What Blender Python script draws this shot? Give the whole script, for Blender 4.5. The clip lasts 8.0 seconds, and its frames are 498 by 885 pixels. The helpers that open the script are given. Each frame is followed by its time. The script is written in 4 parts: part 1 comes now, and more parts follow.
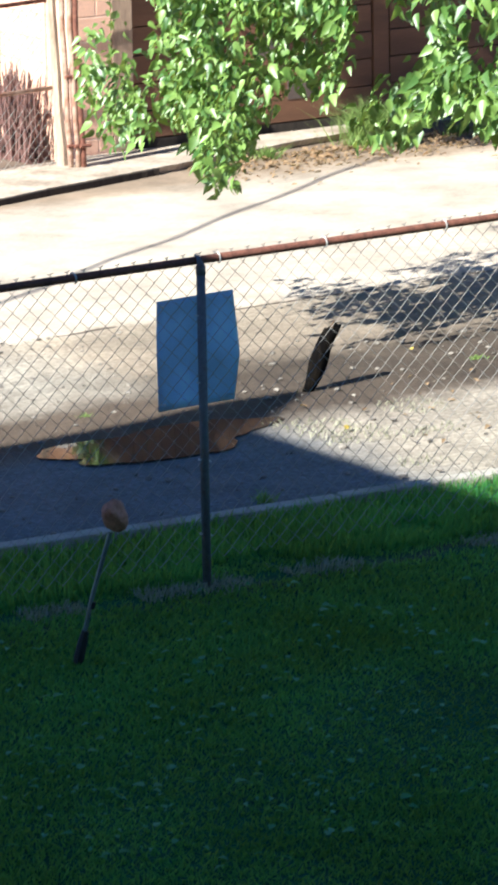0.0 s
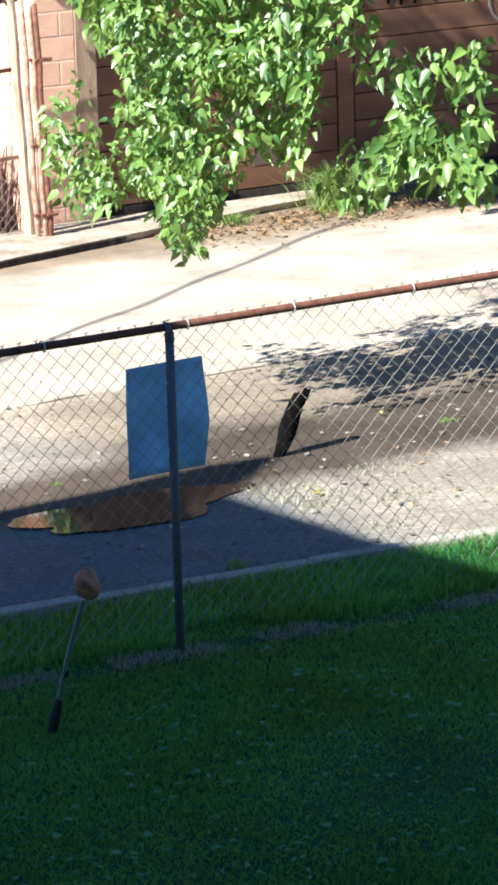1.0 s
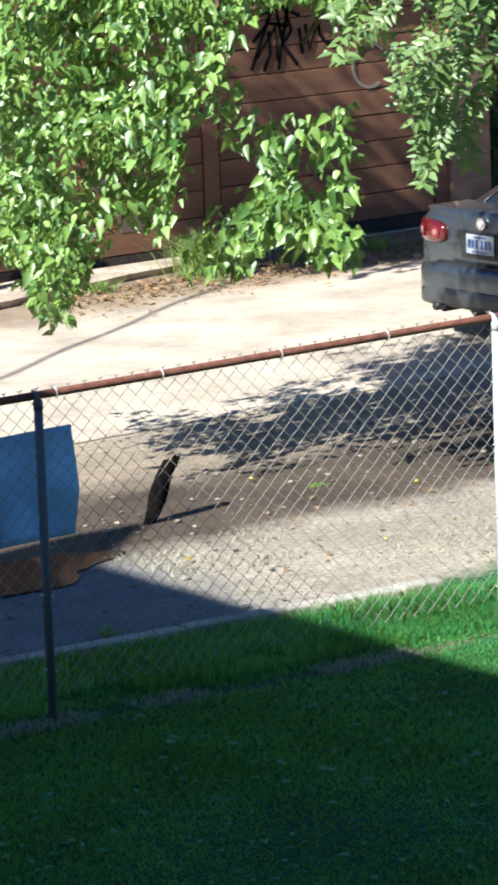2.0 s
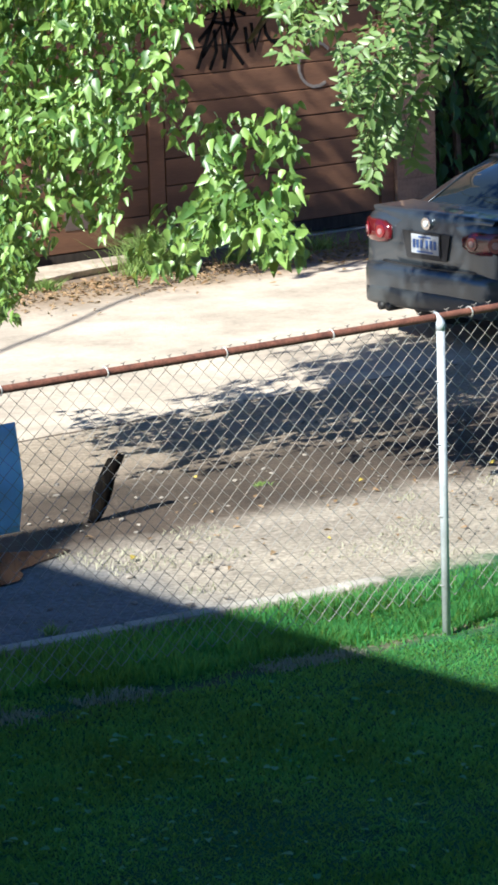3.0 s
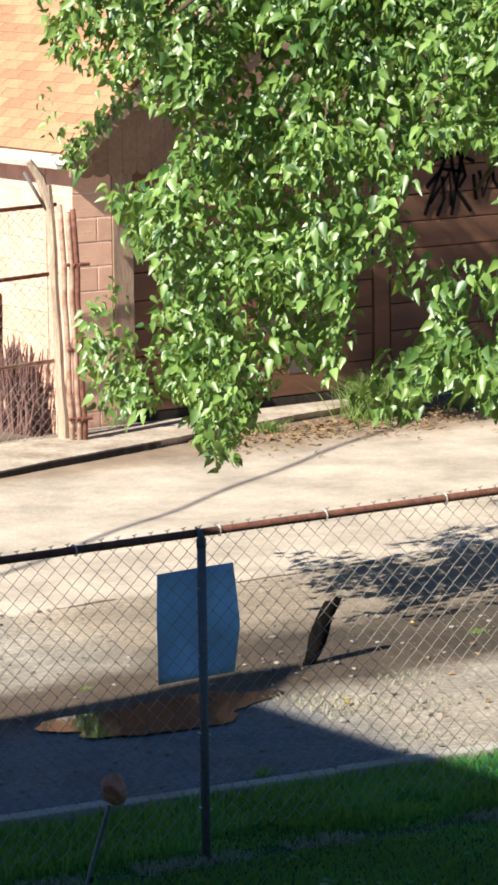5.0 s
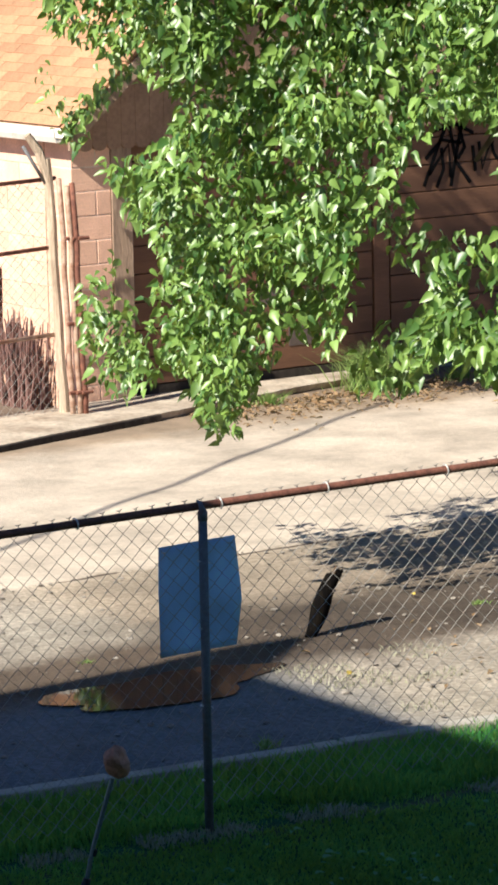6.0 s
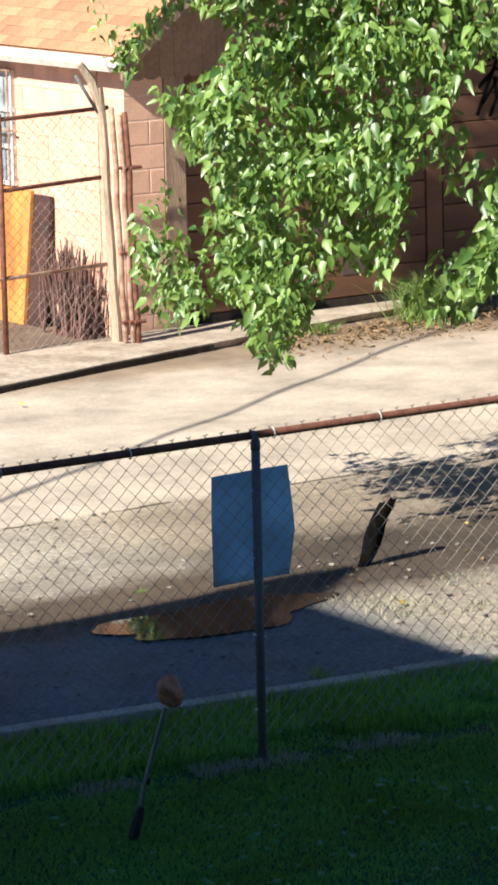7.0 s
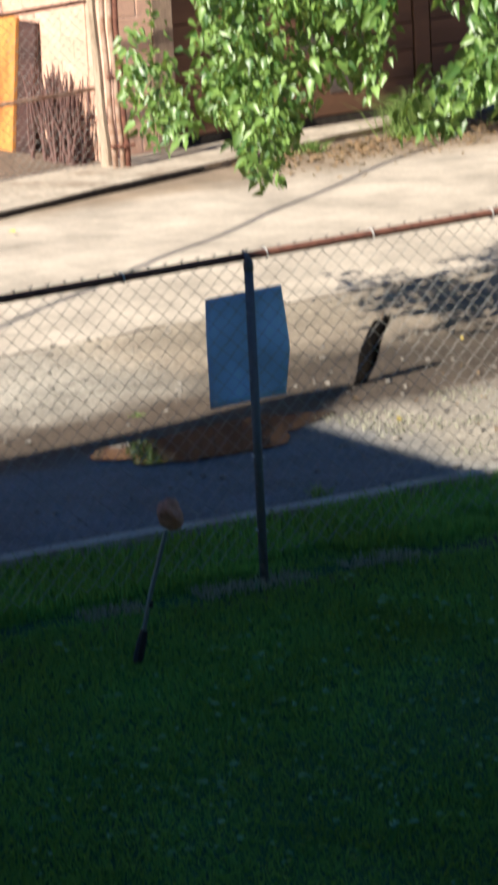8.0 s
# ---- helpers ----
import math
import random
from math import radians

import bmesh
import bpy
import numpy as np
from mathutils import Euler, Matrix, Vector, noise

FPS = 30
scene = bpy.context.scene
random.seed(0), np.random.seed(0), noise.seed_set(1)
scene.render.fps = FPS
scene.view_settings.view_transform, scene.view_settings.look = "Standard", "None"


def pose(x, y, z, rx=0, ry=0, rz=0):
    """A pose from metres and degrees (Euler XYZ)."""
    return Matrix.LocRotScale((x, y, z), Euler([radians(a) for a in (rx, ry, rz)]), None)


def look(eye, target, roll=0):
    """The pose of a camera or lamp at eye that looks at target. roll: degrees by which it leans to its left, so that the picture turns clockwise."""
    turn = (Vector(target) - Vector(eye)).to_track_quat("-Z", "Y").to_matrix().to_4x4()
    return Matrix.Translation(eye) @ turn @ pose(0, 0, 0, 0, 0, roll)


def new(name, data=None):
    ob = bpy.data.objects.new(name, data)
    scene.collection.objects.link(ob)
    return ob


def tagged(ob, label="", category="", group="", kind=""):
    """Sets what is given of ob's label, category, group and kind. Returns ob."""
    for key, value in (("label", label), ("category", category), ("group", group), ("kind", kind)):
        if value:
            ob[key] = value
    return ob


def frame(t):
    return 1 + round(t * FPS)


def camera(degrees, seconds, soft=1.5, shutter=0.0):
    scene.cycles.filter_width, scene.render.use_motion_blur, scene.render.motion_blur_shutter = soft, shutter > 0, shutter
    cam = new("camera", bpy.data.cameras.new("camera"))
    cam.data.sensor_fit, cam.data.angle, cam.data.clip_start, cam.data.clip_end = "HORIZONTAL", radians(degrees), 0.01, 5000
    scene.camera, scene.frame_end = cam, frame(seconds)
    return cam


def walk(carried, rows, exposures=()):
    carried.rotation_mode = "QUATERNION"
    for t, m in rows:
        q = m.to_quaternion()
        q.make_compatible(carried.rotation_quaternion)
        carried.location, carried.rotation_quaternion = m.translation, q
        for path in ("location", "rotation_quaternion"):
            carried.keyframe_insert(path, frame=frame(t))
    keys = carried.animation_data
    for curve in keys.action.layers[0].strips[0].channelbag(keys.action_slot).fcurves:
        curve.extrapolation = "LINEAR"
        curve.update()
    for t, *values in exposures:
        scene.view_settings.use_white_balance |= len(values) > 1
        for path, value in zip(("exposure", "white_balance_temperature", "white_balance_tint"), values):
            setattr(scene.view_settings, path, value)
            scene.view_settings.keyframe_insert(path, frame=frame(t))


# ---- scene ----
# Axes: x runs along the alley and the garage front, y away from the lawn, z up.

# ---- camera: one standpoint, panned by hand ----
EYE = (0.0, 0.0, 4.83)
cam = camera(7.645, 8.0, soft=3.1, shutter=0.4)
ROWS = [
    (0.0, -34.866, -13.225, 0.994), (0.5, -35.426, -12.525, 1.330), (1.0, -35.491, -12.228, 1.718),
    (1.5, -36.440, -11.778, 2.126), (2.0, -37.609, -11.272, 2.062), (3.3, -38.571, -11.272, 1.524),
    (3.5, -38.451, -10.969, 1.230), (4.0, -37.369, -9.314, 0.622), (4.5, -35.651, -8.822, 0.499),
    (4.7, -35.025, -8.866, 0.523), (6.0, -34.863, -9.452, 1.133), (6.5, -34.264, -10.034, 0.809),
    (6.8, -34.082, -10.276, 0.937), (7.0, -34.068, -10.520, 1.306), (7.5, -34.108, -11.157, 2.259),
    (8.0, -34.474, -13.284, 2.887),
]
walk(cam, [(t, pose(*EYE, 90 + pitch, roll, yaw)) for t, yaw, pitch, roll in ROWS],
     exposures=[(0.0, 1.6, 4500, 10), (1.0, 1.6, 4500, 10), (1.5, 1.5, 4500, 10), (2.0, 1.45, 4500, 10), (3.5, 1.45, 4500, 10), (4.0, 1.35, 4600, 11), (4.5, 1.18, 4750, 12), (6.0, 1.12, 4800, 12), (8.0, 1.08, 4800, 12)])

# ---- world and sun ----
SUN_EL, SUN_AZ = 38.0, -13.0         # height; degrees by which it stands behind the garage front
sky_world = bpy.data.worlds.new("sky")
scene.world = sky_world
sky_world.use_nodes = True
wn = sky_world.node_tree
sky = wn.nodes.new("ShaderNodeTexSky")
sky.sky_type, sky.sun_disc = "NISHITA", False
sky.sun_elevation = radians(SUN_EL)
sky.sun_rotation = radians(270 + SUN_AZ)
sky.air_density, sky.dust_density, sky.ozone_density = 1.0, 0.3, 3.5
wn.links.new(sky.outputs[0], wn.nodes["Background"].inputs[0])
wn.nodes["Background"].inputs[1].default_value = 0.029
TO_SUN = Vector((-math.cos(radians(SUN_EL)) * math.cos(radians(SUN_AZ)), math.cos(radians(SUN_EL)) * math.sin(radians(SUN_AZ)), math.sin(radians(SUN_EL))))
sun = new("sun", bpy.data.lights.new("sun", "SUN"))
sun.data.energy, sun.data.angle, sun.data.color = 5.0, radians(0.53), (1.0, 0.77, 0.45)
sun.matrix_world = look(TO_SUN * 60, (0, 0, 0))


# ---- materials ----
def mat(name, col, rough=0.7, metal=0.0, var=0.25, scale=5.0, bump=0.25, fine=70.0, col2=None, mix=(0.45, 0.65),
        rand=0.0, spec=0.5, coat=0.0, stretch=(1, 1, 1)):
    """A surface: base colour with blotches of col2, grain, relief and, for pieces, a shade of each one's own."""
    m = bpy.data.materials.new(name)
    m.use_nodes = True
    t = m.node_tree
    b = t.nodes["Principled BSDF"]
    b.inputs["Roughness"].default_value, b.inputs["Metallic"].default_value = rough, metal
    b.inputs["Specular IOR Level"].default_value = spec
    b.inputs["Coat Weight"].default_value = coat
    co = t.nodes.new("ShaderNodeTexCoord")
    mp = t.nodes.new("ShaderNodeMapping")
    mp.inputs["Scale"].default_value = stretch
    t.links.new(co.outputs["Object"], mp.inputs[0])
    n1 = t.nodes.new("ShaderNodeTexNoise")
    n1.inputs["Scale"].default_value, n1.inputs["Detail"].default_value = scale, 6
    n2 = t.nodes.new("ShaderNodeTexNoise")
    n2.inputs["Scale"].default_value, n2.inputs["Detail"].default_value = fine, 4
    for n in (n1, n2):
        t.links.new(mp.outputs[0], n.inputs["Vector"])
    ramp = t.nodes.new("ShaderNodeValToRGB")
    c2 = col2 or tuple(c * (1 - var) for c in col)
    ramp.color_ramp.elements[0].position, ramp.color_ramp.elements[1].position = mix
    ramp.color_ramp.elements[0].color, ramp.color_ramp.elements[1].color = (*col, 1), (*c2, 1)
    t.links.new(n1.outputs[0], ramp.inputs[0])
    grain = t.nodes.new("ShaderNodeMapRange")
    grain.inputs[1].default_value, grain.inputs[2].default_value = 0.25, 0.75
    grain.inputs[3].default_value, grain.inputs[4].default_value = 1 - var * 0.7, 1 + var * 0.7
    t.links.new(n2.outputs[0], grain.inputs[0])
    hsv = t.nodes.new("ShaderNodeHueSaturation")
    t.links.new(ramp.outputs[0], hsv.inputs["Color"])
    if rand:
        info = t.nodes.new("ShaderNodeObjectInfo")
        r = t.nodes.new("ShaderNodeMapRange")
        r.inputs[3].default_value, r.inputs[4].default_value = 1 - rand, 1 + rand
        t.links.new(info.outputs["Random"], r.inputs[0])
        mul = t.nodes.new("ShaderNodeMath")
        mul.operation = "MULTIPLY"
        t.links.new(r.outputs[0], mul.inputs[0])
        t.links.new(grain.outputs[0], mul.inputs[1])
        t.links.new(mul.outputs[0], hsv.inputs["Value"])
    else:
        t.links.new(grain.outputs[0], hsv.inputs["Value"])
    t.links.new(hsv.outputs[0], b.inputs["Base Color"])
    if bump:
        bp = t.nodes.new("ShaderNodeBump")
        bp.inputs["Strength"].default_value, bp.inputs["Distance"].default_value = bump, 0.01
        t.links.new(n2.outputs[0], bp.inputs["Height"])
        t.links.new(bp.outputs[0], b.inputs["Normal"])
    return m


def leaf_mat(name, col, col2, through_light=0.35, rough=0.38, spec=0.5, patches=0.0, lit=(0.42, 0.62, 0.11)):
    """Thin leaf: gloss above, light let through, a tint for each leaf."""
    m = bpy.data.materials.new(name)
    m.use_nodes = True
    t = m.node_tree
    b = t.nodes["Principled BSDF"]
    b.inputs["Roughness"].default_value = rough
    b.inputs["Specular IOR Level"].default_value = spec
    geo, info = t.nodes.new("ShaderNodeNewGeometry"), t.nodes.new("ShaderNodeObjectInfo")
    add = t.nodes.new("ShaderNodeMath")
    add.operation = "ADD"
    t.links.new(geo.outputs["Random Per Island"], add.inputs[0])
    t.links.new(info.outputs["Random"], add.inputs[1])
    fr = t.nodes.new("ShaderNodeMath")
    fr.operation = "FRACT"
    t.links.new(add.outputs[0], fr.inputs[0])
    ramp = t.nodes.new("ShaderNodeValToRGB")
    ramp.color_ramp.elements[0].color, ramp.color_ramp.elements[1].color = (*col, 1), (*col2, 1)
    t.links.new(fr.outputs[0], ramp.inputs[0])
    tint = ramp.outputs[0]
    if patches:
        pn = t.nodes.new("ShaderNodeTexNoise")
        pn.inputs["Scale"].default_value, pn.inputs["Detail"].default_value = patches, 5
        t.links.new(geo.outputs["Position"], pn.inputs["Vector"])
        pr = t.nodes.new("ShaderNodeMapRange")
        pr.inputs[1].default_value, pr.inputs[2].default_value, pr.inputs[3].default_value, pr.inputs[4].default_value = 0.3, 0.7, 0.6, 1.35
        t.links.new(pn.outputs[0], pr.inputs[0])
        hs = t.nodes.new("ShaderNodeHueSaturation")
        t.links.new(tint, hs.inputs["Color"])
        t.links.new(pr.outputs[0], hs.inputs["Value"])
        tint = hs.outputs[0]
    t.links.new(tint, b.inputs["Base Color"])
    tr = t.nodes.new("ShaderNodeBsdfTranslucent")
    glow = t.nodes.new("ShaderNodeMix")
    glow.data_type = "RGBA"
    glow.inputs[0].default_value = 0.5
    t.links.new(tint, glow.inputs[6])
    glow.inputs[7].default_value = (*lit, 1)
    t.links.new(glow.outputs[2], tr.inputs[0])
    mx = t.nodes.new("ShaderNodeMixShader")
    mx.inputs[0].default_value = through_light
    t.links.new(b.outputs[0], mx.inputs[1])
    t.links.new(tr.outputs[0], mx.inputs[2])
    t.links.new(mx.outputs[0], t.nodes["Material Output"].inputs[0])
    return m


def ground_mat():
    """Lawn soil, bare fence line, asphalt, mud, dirt and concrete, laid out by the plan, with ragged borders."""
    m = bpy.data.materials.new("ground")
    m.use_nodes = True
    t = m.node_tree
    N, L = t.nodes.new, t.links.new
    b = t.nodes["Principled BSDF"]
    geo = N("ShaderNodeNewGeometry")
    sep = N("ShaderNodeSeparateXYZ")
    L(geo.outputs["Position"], sep.inputs[0])

    def noise_tex(scale, detail=6, rough=0.6):
        n = N("ShaderNodeTexNoise")
        n.inputs["Scale"].default_value, n.inputs["Detail"].default_value, n.inputs["Roughness"].default_value = scale, detail, rough
        L(geo.outputs["Position"], n.inputs["Vector"])
        return n.outputs[0]

    def calc(op, a, c):
        n = N("ShaderNodeMath")
        n.operation = op
        for i, v in enumerate((a, c)):
            if isinstance(v, (int, float)):
                n.inputs[i].default_value = v
            else:
                L(v, n.inputs[i])
        return n.outputs[0]

    def ramp_y(value, lo, hi, stops):
        r = N("ShaderNodeMapRange")
        r.inputs[1].default_value, r.inputs[2].default_value = lo, hi
        L(value, r.inputs[0])
        c = N("ShaderNodeValToRGB")
        e = c.color_ramp.elements
        while len(e) < len(stops):
            e.new(0.5)
        for k, (at, col) in enumerate(stops):
            e[k].position = (at - lo) / (hi - lo)
            e[k].color = (*col, 1)
        L(r.outputs[0], c.inputs[0])
        return c.outputs[0]

    def blend(fac, a, c, mode="MIX"):
        n = N("ShaderNodeMix")
        n.data_type, n.blend_type = "RGBA", mode
        if isinstance(fac, (int, float)):
            n.inputs[0].default_value = fac
        else:
            L(fac, n.inputs[0])
        for k, v in ((6, a), (7, c)):
            if isinstance(v, tuple):
                n.inputs[k].default_value = (*v, 1)
            else:
                L(v, n.inputs[k])
        return n.outputs[2]

    rag = calc("MULTIPLY", calc("SUBTRACT", noise_tex(2.2), 0.5), 0.75)
    y = calc("ADD", sep.outputs[1], rag)
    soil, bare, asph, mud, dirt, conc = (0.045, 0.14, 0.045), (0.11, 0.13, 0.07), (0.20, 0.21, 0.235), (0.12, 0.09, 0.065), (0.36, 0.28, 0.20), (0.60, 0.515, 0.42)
    # both colour rows end in a darker brown, reached at y 26
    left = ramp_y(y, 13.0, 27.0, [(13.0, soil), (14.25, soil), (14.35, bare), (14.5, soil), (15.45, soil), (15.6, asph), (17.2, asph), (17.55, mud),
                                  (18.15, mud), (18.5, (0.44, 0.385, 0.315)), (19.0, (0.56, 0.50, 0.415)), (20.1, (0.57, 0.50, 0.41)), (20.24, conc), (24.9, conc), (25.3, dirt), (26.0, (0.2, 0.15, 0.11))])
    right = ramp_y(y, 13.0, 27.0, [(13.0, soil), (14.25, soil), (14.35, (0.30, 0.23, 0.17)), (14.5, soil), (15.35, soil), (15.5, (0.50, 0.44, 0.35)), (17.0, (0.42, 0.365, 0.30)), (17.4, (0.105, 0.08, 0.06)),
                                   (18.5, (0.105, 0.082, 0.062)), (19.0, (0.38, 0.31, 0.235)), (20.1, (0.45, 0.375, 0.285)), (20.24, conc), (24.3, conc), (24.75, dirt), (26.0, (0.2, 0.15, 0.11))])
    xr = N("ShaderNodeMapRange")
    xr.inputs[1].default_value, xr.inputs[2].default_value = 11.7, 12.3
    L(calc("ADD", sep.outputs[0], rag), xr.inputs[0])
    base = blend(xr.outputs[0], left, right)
    # the joint between the broken asphalt and the concrete
    seam = calc("LESS_THAN", calc("ABSOLUTE", calc("SUBTRACT", calc("ADD", sep.outputs[1], calc("MULTIPLY", rag, 0.15)), 20.18), 0), 0.022)
    base = blend(calc("MULTIPLY", seam, calc("GREATER_THAN", noise_tex(3.0), 0.46)), base, (0.13, 0.10, 0.075))
    # stains, grit and pebbles
    blot = N("ShaderNodeMapRange")
    blot.inputs[1].default_value, blot.inputs[2].default_value, blot.inputs[3].default_value, blot.inputs[4].default_value = 0.32, 0.68, 0.62, 1.2
    L(noise_tex(1.25, 9, 0.72), blot.inputs[0])
    grit = N("ShaderNodeMapRange")
    grit.inputs[1].default_value, grit.inputs[2].default_value, grit.inputs[3].default_value, grit.inputs[4].default_value = 0.32, 0.68, 0.6, 1.32
    L(noise_tex(26.0, 5, 0.7), grit.inputs[0])
    vor = N("ShaderNodeTexVoronoi")
    vor.inputs["Scale"].default_value = 24.0
    L(geo.outputs["Position"], vor.inputs["Vector"])
    peb = N("ShaderNodeMapRange")
    peb.inputs[1].default_value, peb.inputs[2].default_value, peb.inputs[3].default_value, peb.inputs[4].default_value = 0.05, 0.3, 1.28, 0.92
    L(vor.outputs[0], peb.inputs[0])
    inroad = N("ShaderNodeMapRange")
    inroad.inputs[1].default_value, inroad.inputs[2].default_value, inroad.inputs[3].default_value, inroad.inputs[4].default_value = 20.0, 20.4, 1.0, 0.3
    L(y, inroad.inputs[0])
    rough_part = calc("MULTIPLY", grit.outputs[0], peb.outputs[0])
    rough_part = calc("ADD", calc("MULTIPLY", calc("SUBTRACT", rough_part, 1.0), inroad.outputs[0]), 1.0)
    hsv = N("ShaderNodeHueSaturation")
    L(base, hsv.inputs["Color"])
    L(calc("MULTIPLY", rough_part, blot.outputs[0]), hsv.inputs["Value"])
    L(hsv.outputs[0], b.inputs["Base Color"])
    wet = N("ShaderNodeMapRange")
    wet.inputs[1].default_value, wet.inputs[2].default_value, wet.inputs[3].default_value, wet.inputs[4].default_value = 0.35, 0.6, 0.95, 0.75
    L(noise_tex(1.3), wet.inputs[0])
    L(wet.outputs[0], b.inputs["Roughness"])
    b.inputs["Specular IOR Level"].default_value = 0.3
    bp = N("ShaderNodeBump")
    bp.inputs["Strength"].default_value, bp.inputs["Distance"].default_value = 0.6, 0.02
    L(rough_part, bp.inputs["Height"])
    L(bp.outputs[0], b.inputs["Normal"])
    return m


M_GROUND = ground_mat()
M_GRASS = leaf_mat("grass_blade", (0.045, 0.20, 0.07), (0.145, 0.35, 0.10), 0.52, 0.8, 0.08, 1.3, (0.78, 0.95, 0.09))
M_CLOVER = leaf_mat("clover", (0.14, 0.33, 0.14), (0.30, 0.48, 0.25), 0.3, 0.7, 0.15)
M_STRAW = leaf_mat("straw", (0.34, 0.33, 0.24), (0.46, 0.44, 0.34), 0.2, 0.8, 0.2)
M_WEED = leaf_mat("weed", (0.16, 0.27, 0.06), (0.34, 0.42, 0.13), 0.35, 0.5, 0.3)
M_LEAF = leaf_mat("tree_leaf", (0.04, 0.115, 0.018), (0.28, 0.43, 0.085), 0.26, 0.43, 1.0, 0.0, (0.6, 0.64, 0.05))
M_ASHLEAF = leaf_mat("ash_leaf", (0.07, 0.14, 0.035), (0.22, 0.32, 0.09), 0.26, 0.45, 0.8, 0.0, (0.55, 0.6, 0.08))
M_DARKLEAF = leaf_mat("hedge_leaf", (0.03, 0.08, 0.02), (0.06, 0.13, 0.03), 0.25, 0.45, 0.4)
M_DRY = leaf_mat("dry_leaf", (0.20, 0.12, 0.06), (0.38, 0.27, 0.16), 0.15, 0.8, 0.2)
M_YELLOW = leaf_mat("yellow_leaf", (0.7, 0.5, 0.05), (0.8, 0.62, 0.12), 0.3, 0.6, 0.3)
M_BARK = mat("bark", (0.17, 0.12, 0.08), 0.9, var=0.5, scale=12, bump=0.8, fine=40, stretch=(1, 1, 0.3))
M_BLOCK = mat("painted_block", (0.86, 0.55, 0.40), 0.85, var=0.16, scale=3.0, bump=0.45, fine=60, col2=(0.70, 0.44, 0.32), rand=0.07)
M_MORTAR = mat("painted_mortar", (0.86, 0.66, 0.54), 0.9, var=0.2, bump=0.4, fine=90)
M_DOOR = mat("door_board", (0.18, 0.09, 0.048), 0.75, var=0.25, scale=2.0, bump=0.3, fine=45, col2=(0.135, 0.068, 0.037), rand=0.1, stretch=(0.25, 1, 3))
M_TRIM = mat("weathered_trim", (0.40, 0.29, 0.205), 0.85, var=0.35, scale=4, bump=0.5, fine=35, col2=(0.27, 0.19, 0.14), stretch=(3, 3, 0.4))
M_GABLE = mat("gable_board", (0.33, 0.21, 0.14), 0.85, var=0.25, scale=3, bump=0.3, fine=30, rand=0.06)
M_SHINGLE = mat("shingle", (0.46, 0.26, 0.14), 0.95, var=0.35, scale=2.5, bump=0.9, fine=90, col2=(0.36, 0.195, 0.105), rand=0.2)
M_GUTTER = mat("gutter_paint", (0.78, 0.74, 0.68), 0.5, var=0.25, scale=6, bump=0.1, col2=(0.55, 0.48, 0.4), mix=(0.5, 0.75))
M_DARK = mat("dark_gap", (0.011, 0.009, 0.008), 0.95, var=0.4, bump=0.2)
M_RUST = mat("rusty_pipe", (0.23, 0.10, 0.065), 0.8, metal=0.25, var=0.4, scale=14, bump=0.35, fine=90, col2=(0.13, 0.055, 0.04))
M_RUSTPALE = mat("pale_rusty_pipe", (0.46, 0.33, 0.25), 0.7, metal=0.2, var=0.35, scale=12, bump=0.3, fine=80, col2=(0.30, 0.16, 0.10))
M_GALV = mat("galvanised_steel", (0.54, 0.575, 0.61), 0.5, metal=0.2, var=0.15, scale=9, bump=0.1, fine=60, col2=(0.44, 0.47, 0.50))
M_STEEL = mat("dull_steel", (0.17, 0.175, 0.19), 0.7, spec=0.3, metal=0.1, var=0.3, scale=10, bump=0.15, fine=60, col2=(0.16, 0.12, 0.10), mix=(0.55, 0.7))
M_WIRE = mat("galvanised_wire", (0.36, 0.35, 0.33), 0.5, metal=0.1, var=0.25, scale=20, bump=0.0, col2=(0.38, 0.32, 0.27), rand=0.12)
M_TIE = mat("aluminium_tie", (0.75, 0.73, 0.7), 0.45, metal=0.5, var=0.2)
M_SIGN = leaf_mat("blue_sign", (0.58, 0.74, 0.98), (0.61, 0.77, 1.0), 0.4, 0.5, 0.4, 3.0, (0.60, 0.82, 1.0))
M_CHAR = mat("charred_wood", (0.004, 0.0035, 0.0035), 0.95, spec=0.05, var=0.5, scale=15, bump=0.6, fine=50, col2=(0.010, 0.008, 0.006), stretch=(2, 2, 0.5))
M_RAWWOOD = mat("split_wood", (0.12, 0.075, 0.04), 0.9, var=0.4, scale=20, bump=0.6, stretch=(3, 3, 0.4))
M_OLDWOOD = mat("grey_wood", (0.50, 0.40, 0.30), 0.9, var=0.4, scale=7, bump=0.7, fine=40, col2=(0.33, 0.25, 0.18), stretch=(3, 3, 0.35))
# near-black wood grain for parts standing in for shaded gaps and lips
M_DARKFILL = mat("dark_fill", (0.055, 0.042, 0.033), 0.9, var=0.4, scale=6, bump=0.5, fine=40, rand=0.2, stretch=(3, 3, 0.3))
M_TWIGSHADOW = mat("twig_shadow", (0.19, 0.105, 0.09), 0.95, var=0.3, bump=0.2)
# darker patches paint brown stains and the gate mesh's shadow together
M_PLY = mat("orange_plywood", (0.66, 0.30, 0.06), 0.7, var=0.3, scale=3.5, bump=0.3, fine=20, col2=(0.42, 0.16, 0.03), stretch=(1, 1, 0.3))
M_BOARDSHADE = mat("board_shade", (0.07, 0.032, 0.026), 0.8, var=0.4, scale=4, bump=0.3)
M_CONC = mat("kerb_concrete", (0.44, 0.41, 0.36), 0.9, var=0.25, scale=5, bump=0.5, fine=60, col2=(0.32, 0.29, 0.25))
M_APRON = mat("apron_concrete", (0.50, 0.43, 0.345), 0.95, var=0.4, scale=3, bump=0.9, fine=22, col2=(0.30, 0.24, 0.18), mix=(0.4, 0.7))
